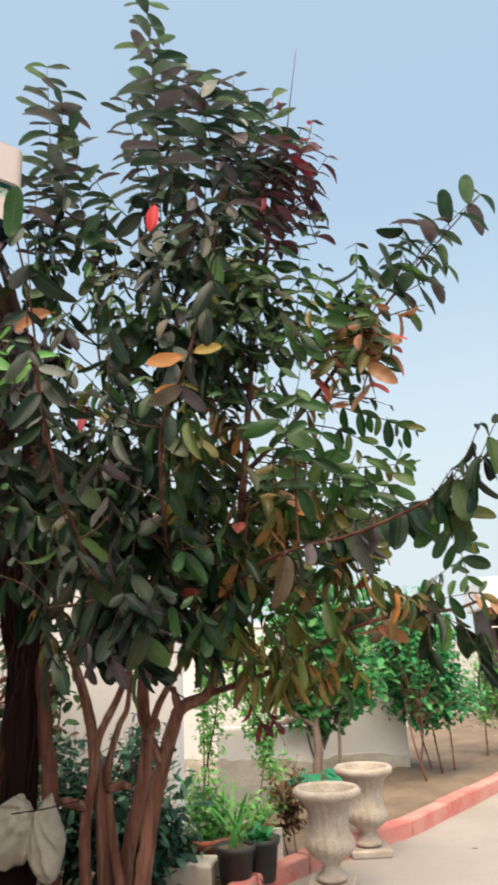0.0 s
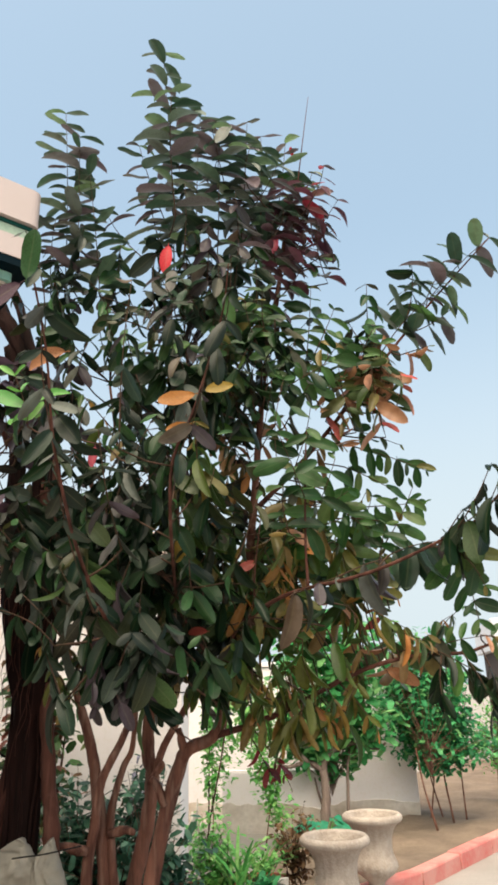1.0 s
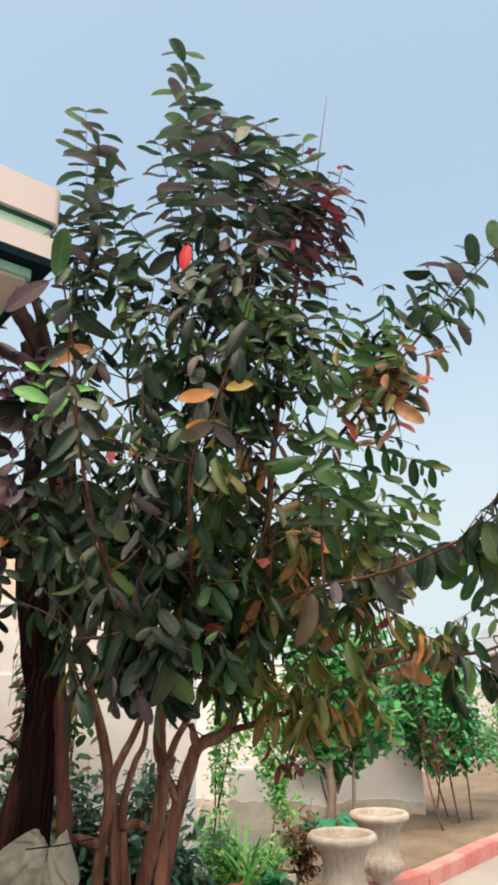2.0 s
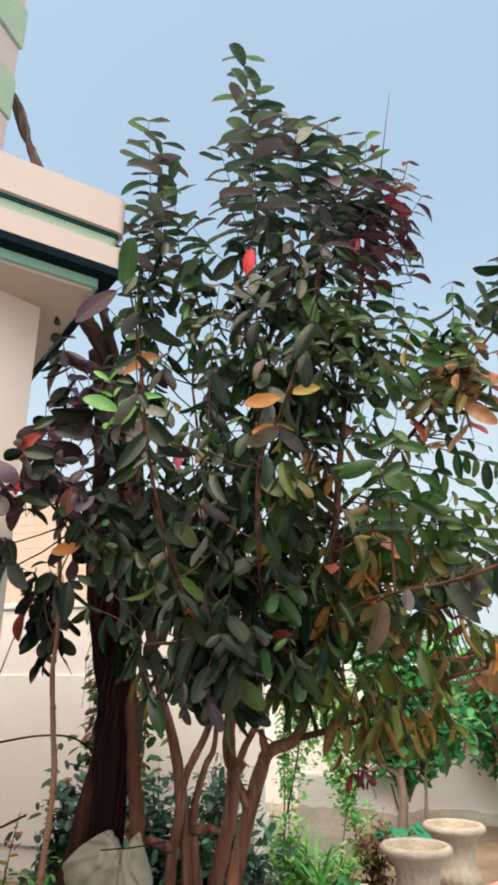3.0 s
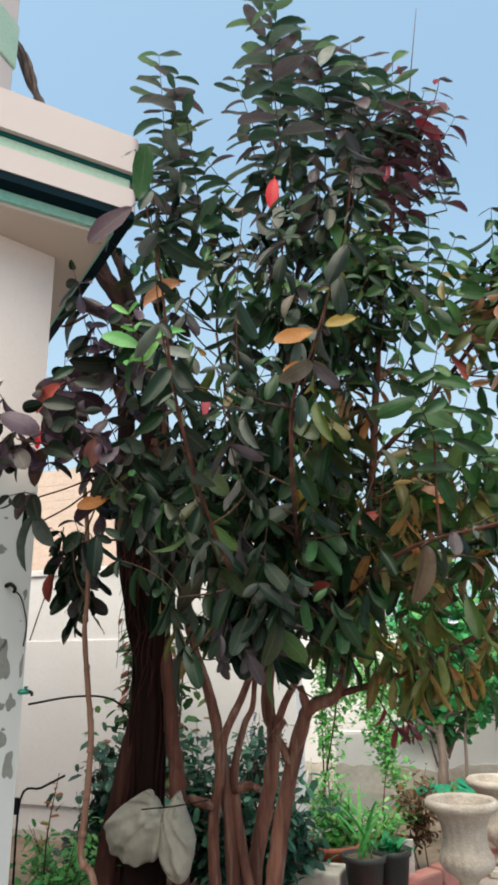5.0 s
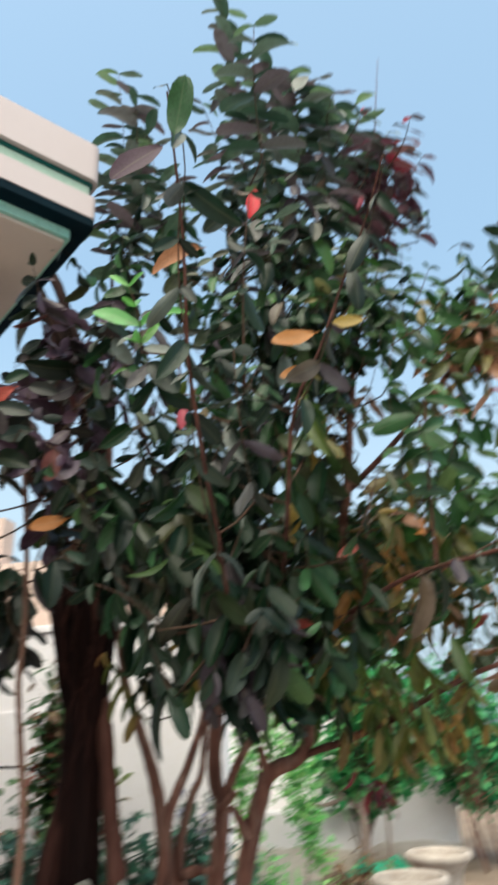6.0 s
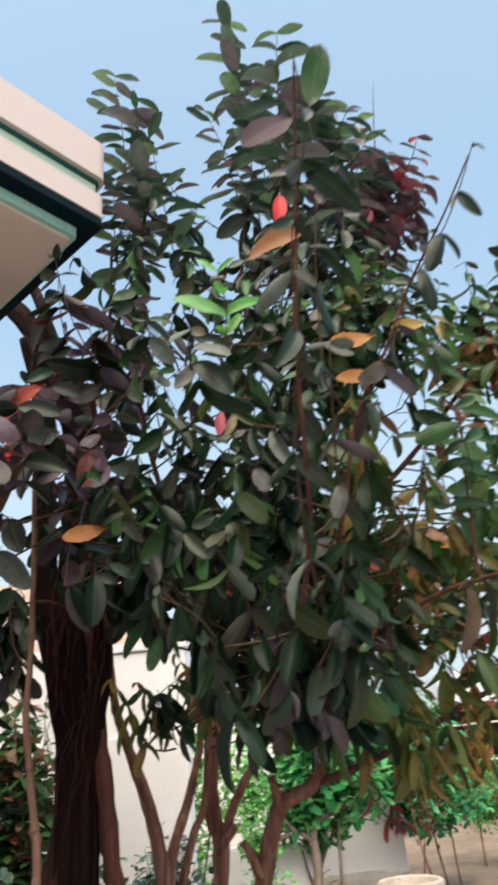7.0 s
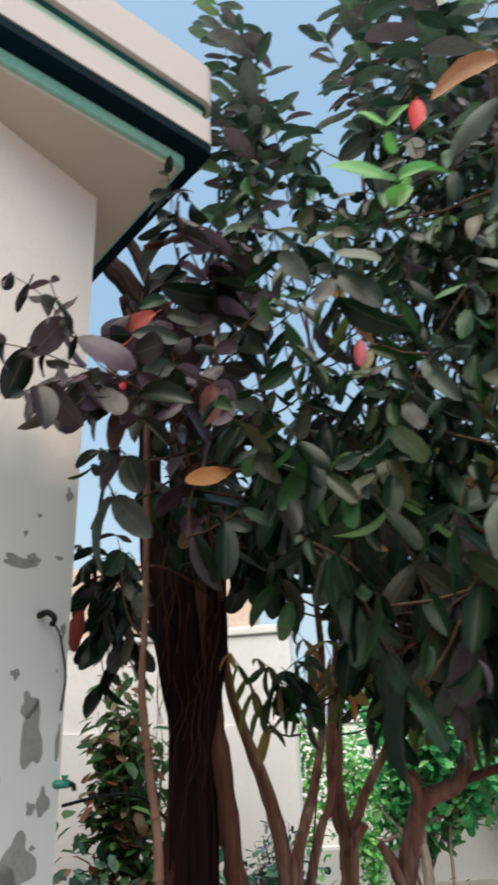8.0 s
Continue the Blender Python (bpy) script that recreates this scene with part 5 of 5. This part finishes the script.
shrub("shrub", "tall slender-leaved shrub against the boundary wall", (-2.63, 6.2, 0.05), [(-0.05, 0, 1.3, 0.013), (0.06, 0.08, 1.4, 0.013), (0.12, -0.08, 1.0, 0.011)], [(0.0, 0, 1.4, 0.21, 0.2, 0.6, 0.75), (0.1, 0, 0.65, 0.2, 0.2, 0.35, 0.25)], mat_shrub, 1250, 0.115, 34, spread=0.45)
shrub("shrub", "low dark green groundcover shrub under the tree", (-1.75, 5.7, 0.05), [(0, 0, 0.3, 0.012), (0.2, 0.1, 0.3, 0.012), (-0.3, 0.1, 0.35, 0.012)], [(-0.1, 0.1, 0.55, 0.6, 0.4, 0.5, 0.7), (0.15, 0.4, 0.25, 0.3, 0.2, 0.2, 0.3)], mat_ivy, 3300, 0.085, 35)
vine = shrub("climbing_plant", "light green climbing plant on thin canes", (-1.88, 8.6, 0.05), [(0, 0, 1.7, 0.007), (0.5, 0.05, 1.5, 0.007)], [(-0.03, 0.02, 0.95, 0.10, 0.08, 0.75, 0.36), (0.0, 0.0, 1.95, 0.05, 0.05, 0.5, 0.05), (0.50, 0.08, 1.05, 0.19, 0.1, 0.30, 0.22), (0.57, 0.08, 0.56, 0.15, 0.1, 0.15, 0.13), (0.66, 0.08, 0.25, 0.13, 0.1, 0.16, 0.10), (0.30, 0.2, 1.5, 0.22, 0.12, 0.25, 0.14)], mat_lime, 2500, 0.068, 36, every=40)
part("cane", tube(bmesh.new(), smooth_path([(0.0, -0.28, 0.0), (0.03, -0.25, 0.3), (0.13, -0.2, 0.8), (0.26, -0.17, 1.6)], 5), 0.010, 0.007, 6, 0.2), mat_twig, vine, "thin brown cane", True)
part("cane", tube(bmesh.new(), smooth_path([(-0.06, 0.02, 0.0), (-0.04, 0.02, 1.0), (0.02, 0.02, 2.4)], 5), 0.008, 0.006, 6, 0.2), mat_twig, vine, "thin brown cane", True)
shrub("shrub", "low bushy light green plant behind the plant pots", (-1.34, 6.42, 0.05), [(0, 0, 0.25, 0.008), (0.1, 0.03, 0.22, 0.007)], [(0.0, 0, 0.42, 0.22, 0.14, 0.24, 0.7), (0.35, 0.1, 0.36, 0.2, 0.12, 0.2, 0.3)], mat_lime, 1100, 0.05, 38, every=6)
shrub("shrub", "low dark green ivy clump at the foot of the old trunk", (-2.44, 5.3, 0.05), [(0, 0, 0.4, 0.01), (0.15, 0.05, 0.5, 0.01), (-0.15, 0.05, 0.3, 0.01)], [(0.03, 0, 0.62, 0.2, 0.2, 0.42, 0.75), (-0.15, 0.0, 0.3, 0.25, 0.2, 0.25, 0.25)], mat_ivy, 1400, 0.08, 39)
shrub("weed", "small bright green weeds at the foot of the wall", (-2.2, 4.5, 0.05), [(0, 0, 0.3, 0.006), (0.1, 0.05, 0.3, 0.006)], [(0, 0, 0.5, 0.3, 0.2, 0.2, 1.0)], mat_lime, 700, 0.05, 37)


stalk = thing("flower_stalk", "thin dry stalk with a few orange blossoms by the wall", "plant", (-2.19, 4.35, 0.06))
way = smooth_path([(0, 0, 0.0), (0, 0, 0.54), (0.01, 0, 0.68), (0.03, 0, 0.80), (0.05, 0, 0.90)], 4)
part("stem", tube(bmesh.new(), way, 0.004, 0.002, 5), mat_twig, stalk, "", True)
for k in (5, 7, 8, 9, 10, 11, 12, 13, 14):
    me = leaf_mesh("blossom", SMALL[k % 2], blossom_mat)
    ob = new("blossom", me)
    ob.parent = stalk
    ob.matrix_basis = leaf_frame(way[k], Vector((math.cos(k * 2.1), math.sin(k * 2.1), 0.4)), Vector((0, -0.6, 1)), 0.045)


# ---- pots ----
def pot(at, radius, height, mat, label, kind_of="plant_pot"):
    ob = thing(kind_of, label, "plant pot", at, "potted plants")
    prof = [(radius * 0.74, 0), (radius * 0.95, height * 0.86), (radius * 1.06, height * 0.87), (radius * 1.08, height), (radius * 0.96, height), (radius * 0.9, height * 0.86)]
    part("body", lathe(bmesh.new(), prof, 28), mat, ob, "", True)
    soil = bmesh.new()
    bmesh.ops.create_cone(soil, cap_ends=True, segments=28, radius1=radius * 0.9, radius2=radius * 0.9, depth=0.02)
    bmesh.ops.translate(soil, verts=soil.verts, vec=(0, 0, height * 0.88))
    part("soil", soil, mat_soil, ob)
    return ob


def tuft(parent, z, count, length, shapes, mat, seed, upright=1.0, name="foliage"):
    r = random.Random(seed)
    mats = []
    for k in range(count):
        w = r.uniform(0, 2 * math.pi)
        axis = Vector((math.cos(w), math.sin(w), upright * r.uniform(0.6, 1.8)))
        p = Vector((r.gauss(0, 0.03), r.gauss(0, 0.03), z + r.uniform(0, 0.05)))
        mats.append(leaf_frame(p, axis, Vector((0, 0, 1)) + axis * -0.3, length * r.uniform(0.6, 1.1)))
    return leaf_batch(name, mats, shapes, mat, parent, r)


p1 = pot((-1.06, 6.02, 0.05), 0.125, 0.25, mat_pot, "black plastic pot with a strap-leaved plant beside the kerb")
tuft(p1, 0.2, 15, 0.40, BLADE, mat_fresh, 41, 2.6)
p2 = pot((-0.925, 6.20, 0.05), 0.12, 0.25, mat_pot, "black plastic pot with a small green succulent")
tuft(p2, 0.22, 60, 0.09, SMALL, mat_hedge, 42, 0.8)
p3 = pot((-1.33, 6.36, 0.05), 0.17, 0.22, mat_clay, "terracotta pot with trailing light green plant")
tuft(p3, 0.18, 150, 0.07, SMALL, mat_lime, 43, 0.8)
p4 = pot((-1.0, 6.58, 0.05), 0.13, 0.22, mat_clay, "terracotta pot with a spiky grassy plant")
tuft(p4, 0.2, 26, 0.30, BLADE, mat_fresh, 44, 1.6)

board = thing("board", "white painted board leaning beside the pots", "board", (-0.86, 6.38, 0.05))
part("panel", prism(bmesh.new(), [(-0.045, -0.01), (0.05, 0.02), (0.046, 0.034), (-0.049, 0.004)], 0.0, 0.26, 0.003), mat_steel, board)
dry = shrub("dry_plant", "brown withered bushy plant among the pots", (-0.80, 6.62, 0.05), [(0, 0, 0.3, 0.006), (0.05, 0.03, 0.3, 0.005)], [(0, 0, 0.48, 0.2, 0.14, 0.2, 1.0)], mat_dead, 420, 0.05, 47, mat_twig)
shrub("groundcover", "dark green low groundcover plants behind the pots", (-1.55, 6.15, 0.05), [(0, 0, 0.12, 0.005), (0.2, 0.05, 0.12, 0.005)], [(-0.05, 0, 0.16, 0.24, 0.14, 0.12, 0.7), (-0.1, 0.1, 0.26, 0.14, 0.12, 0.12, 0.3)], mat_ivy, 900, 0.045, 48)
r = random.Random(5)
mats = []
for k in range(260):
    u = r.random()
    x, y = r.uniform(-2.6, -0.9), r.uniform(4.2, 6.5)
    mats.append(leaf_frame(Vector((x, y, 0.085 + r.uniform(0, 0.02))), Vector((r.uniform(-1, 1), r.uniform(-1, 1), r.uniform(-0.1, 0.1))), Vector((r.uniform(-0.3, 0.3), r.uniform(-0.3, 0.3), 1)), r.uniform(0.05, 0.11)))
for k in range(14):
    mats.append(leaf_frame(Vector((r.uniform(0.1, 2.2), r.uniform(6.0, 9.0), 0.006)), Vector((r.uniform(-1, 1), r.uniform(-1, 1), 0.02)), Vector((0, 0, 1)), r.uniform(0.03, 0.07)))
litter = thing("leaf_litter", "dry brown fallen leaves on the soil and driveway", "leaf litter", kind="stuff")
leaf_batch("fallen_leaves", mats, SHAPES, mat_dead, litter, r)
broad = thing("broadleaf_plant", "small plant with broad round teal-green leaves behind the urns", "plant", (-0.68, 7.40, 0.05))
r = random.Random(61)
mats = []
for k in range(9):
    w = k * 2.4
    tip = Vector((0.10 * math.cos(w), 0.08 * math.sin(w), 0.42 + 0.03 * math.sin(k)))
    part("stalk", tube(bmesh.new(), smooth_path([Vector((0, 0, 0)), tip * 0.6 + Vector((0, 0, 0.05)), tip], 4), 0.004, 0.003, 5), mat_lime, broad, "", True)
    mats.append(leaf_frame(tip, Vector((math.cos(w), math.sin(w), -0.2)), Vector((0, -0.5, 1)), r.uniform(0.12, 0.18)))
leaf_batch("foliage", mats, LOBED, mat_teal_leaf, broad, r)
shrub("flowering_shrub", "dark shrub dotted with pale lilac flowers behind the stems", (-1.75, 6.1, 0.05), [(0, 0, 0.5, 0.008), (0.08, 0.05, 0.55, 0.008)], [(0, 0, 0.81, 0.22, 0.16, 0.24, 1.0)], mat_lilac, 520, 0.045, 62, mat_twig)
basin = thing("stone_slab", "low pale stone slab lying in the bed", "slab", (-1.42, 6.05, 0.05))
part("slab", box(-0.2, -0.12, 0.0, 0.22, 0.14, 0.15, 0.015), mat_white_low, basin)

# ---- the far shed ----
shed = thing("shed", "open shed with a pale flat roof and red curtain", "shed", (2.2, 17.0, 0.0))
part("roof", box(-0.15, -0.3, 2.12, 5.0, 3.0, 2.75, 0.02), mat_sheet, shed, "pale roof sheet")
part("beam", box(-0.05, -0.2, 1.98, 5.0, -0.08, 2.118, 0.01), mat_rust, shed, "dark red beam")
part("back_wall", box(0.0, 2.7, 0, 5.0, 2.9, 2.118), mat_dark, shed)
part("side_wall", box(0.0, 0.2, 0, 0.12, 2.698, 2.118), mat_dark, shed)
bm = bmesh.new()
cols = [[bm.verts.new((0.16 + 0.55 * k / 30 + 0.06 * z, -0.02 + 0.03 * math.sin(k * 1.3), z)) for z in (0.2, 0.8, 1.4, 1.9)] for k in range(31)]
for a, b in zip(cols, cols[1:]):
    for j in range(3):
        bm.faces.new((a[j], b[j], b[j + 1], a[j + 1]))
bmesh.ops.solidify(bm, geom=bm.faces[:], thickness=0.006)
part("curtain", bm, mat_rust, shed, "hanging red cloth", True)
part("rail", tube(bmesh.new(), [Vector((0.0, -0.15, 1.72)), Vector((5.0, -0.15, 1.78))], 0.018, 0.018, 6), mat_steel, shed)
part("rail", tube(bmesh.new(), [Vector((0.1, -0.16, 1.05)), Vector((5.0, -0.16, 1.1))], 0.018, 0.018, 6), mat_steel, shed)
ladder = thing("ladder", "pale steel folding ladder leaning open before the shed", "ladder", (3.15, 16.3, 0.0))
part("rail", tube(bmesh.new(), [Vector((-0.05, 0.2, 2.15)), Vector((0.28, -0.15, 0.0))], 0.028, 0.028, 6), mat_steel, ladder)
part("rail", tube(bmesh.new(), [Vector((0.42, 0.2, 2.15)), Vector((0.75, -0.15, 0.0))], 0.028, 0.028, 6), mat_steel, ladder)
part("strut", tube(bmesh.new(), [Vector((0.12, 0.1, 1.0)), Vector((-0.35, 0.3, 0.0))], 0.026, 0.026, 6), mat_steel, ladder)
for z in (0.35, 0.85, 1.35, 1.85):
    t = 1 - z / 2.15
    part("rung", tube(bmesh.new(), [Vector((-0.05 + 0.33 * t, 0.2 - 0.35 * t, z)), Vector((0.42 + 0.33 * t, 0.2 - 0.35 * t, z))], 0.018, 0.018, 6), mat_steel, ladder)
bucket = thing("bucket", "dark plastic bucket before the shed", "bucket", (2.45, 16.5, 0.0))
part("body", lathe(bmesh.new(), [(0.12, 0), (0.16, 0.28), (0.17, 0.3), (0.15, 0.3), (0.11, 0.02)], 20), mat_pot, bucket, "", True)
bm = bmesh.new()
bmesh.ops.create_uvsphere(bm, u_segments=20, v_segments=12, radius=0.14)
for v in bm.verts:
    v.co.z = max(v.co.z * 0.85, -0.1) + 0.1
ob = new("plastic_ball", mesh_of("plastic_ball", bm, mat_orange))
ob.location = (2.75, 16.1, 0.0)
ob.data.shade_smooth()
tagged(ob, "small orange plastic ball on the ground", "ball")

# ---- wear and fittings on the house wall ----
OUT = Vector((-ALONG.y, ALONG.x))
if OUT.x < 0:
    OUT = -OUT


def on_wall(s, z, off=0.0):
    p = WALL + ALONG * s + OUT * off
    return Vector((p.x, p.y, z))


wrng = random.Random(77)
for s, z, rx, rz in ((0.19, 1.88, 0.05, 0.016), (0.14, 1.90, 0.02, 0.012), (0.095, 1.47, 0.03, 0.075), (0.115, 1.53, 0.024, 0.03), (0.05, 1.316, 0.018, 0.03), (0.085, 1.30, 0.012, 0.014), (0.11, 1.20, 0.045, 0.055), (0.15, 1.12, 0.05, 0.06),
                     (0.035, 1.096, 0.02, 0.05), (0.033, 2.11, 0.012, 0.02), (0.05, 1.915, 0.012, 0.006), (0.02, 1.72, 0.008, 0.02), (0.16, 1.60, 0.012, 0.012), (0.07, 1.22, 0.008, 0.006), (0.20, 1.38, 0.02, 0.03), (0.13, 2.02, 0.008, 0.005), (0.17, 1.96, 0.006, 0.008), (0.012, 1.45, 0.01, 0.04)):
    bm = bmesh.new()
    ring = []
    phase = wrng.uniform(0, 6)
    for k in range(26):
        w = 2 * math.pi * k / 26
        f = 1 + 0.35 * math.sin(2 * w + phase) * math.cos(w) + 0.16 * math.sin(4 * w + phase * 2) + wrng.uniform(-0.035, 0.035)
        ring.append((max(0.008, s + rx * f * math.cos(w)), z + rz * f * math.sin(w)))
    lo = [bm.verts.new(on_wall(a, b, -0.002)) for a, b in ring]
    hi = [bm.verts.new(on_wall(a, b, 0.0009)) for a, b in ring]
    bm.faces.new(hi)
    for k in range(26):
        bm.faces.new((lo[k], lo[(k + 1) % 26], hi[(k + 1) % 26], hi[k]))
    bmesh.ops.recalc_face_normals(bm, faces=bm.faces)
    part("bare_patch", bm, mat_plaster, house_wall, "bare grey plaster where the paint has flaked")

hook = thing("cable_hook", "black iron hook with a loop of thin wire on the wall", "hook", on_wall(0.104, 1.75, 0.0))
H = Vector(hook.location)
part("bracket", tube(bmesh.new(), smooth_path([on_wall(0.104, 1.75, -0.005) - H, on_wall(0.102, 1.755, 0.03) - H, on_wall(0.09, 1.74, 0.045) - H, on_wall(0.085, 1.725, 0.03) - H], 5), 0.009, 0.007, 8), mat_wire, hook, "", True)
part("wire_loop", tube(bmesh.new(), smooth_path([on_wall(0.09, 1.735, 0.035) - H, on_wall(0.05, 1.71, 0.02) - H, on_wall(0.025, 1.66, 0.012) - H, on_wall(0.01, 1.60, 0.01) - H, on_wall(0.015, 1.52, 0.006) - H], 5), 0.003, 0.003, 6), mat_wire, hook, "", True)

tap = thing("garden_tap", "small green plastic garden tap on the wall corner", "tap", on_wall(0.012, 1.35, 0.0))
part("body", tube(bmesh.new(), [Vector((-0.01, 0.0, 0)), Vector((0.012, 0.008, 0)), Vector((0.028, 0.018, 0.0))], 0.011, 0.010, 10), mat_tap, tap, "", True)
part("spout", tube(bmesh.new(), smooth_path([Vector((0.026, 0.016, 0)), Vector((0.037, 0.022, -0.003)), Vector((0.040, 0.025, -0.016))], 4), 0.007, 0.006, 8), mat_wire, tap, "", True)
part("handle", tube(bmesh.new(), [Vector((0.018, 0.01, 0.008)), Vector((0.019, 0.011, 0.016)), Vector((0.019, 0.011, 0.02))], 0.005, 0.010, 8), mat_tap, tap, "", True)

hose = thing("hose", "thin grey-black hose strung from the tap to the trunk", "hose", (-1.92, 3.78, 1.3))
part("line", tube(bmesh.new(), smooth_path([(0.0, 0.0, 0.0), (0.0, 0.32, 0.01), (0.02, 0.57, -0.01), (0.06, 0.72, -0.08)], 6), 0.005, 0.005, 6), mat_wire, hose, "", True)

rope = thing("rope", "thin grey rope tied between wall and branch", "rope", (-2.10, 4.0, 1.55))
part("line", tube(bmesh.new(), smooth_path([(0, 0, 0), (0.05, 0, 0.15), (0.11, 0, 0.31), (0.14, 0.0, 0.5)], 5), 0.003, 0.003, 5), mat_twig, rope, "", True)

stake = thing("iron_rod", "dark bent iron rod leaning at the wall foot", "rod", (-2.09, 4.0, 0.91))
part("shaft", tube(bmesh.new(), smooth_path([(-0.05, 0.03, -0.9), (-0.02, 0.02, -0.4), (0, 0, 0.0), (0.1, 0.0, 0.05), (0.21, 0.0, 0.10)], 5), 0.005, 0.005, 6), mat_wire, stake, "", True)
part("clip", tube(bmesh.new(), [Vector((-0.01, -0.01, 0.01)), Vector((-0.012, -0.012, -0.03)), Vector((-0.014, -0.012, -0.05))], 0.012, 0.016, 6), mat_wire, stake)
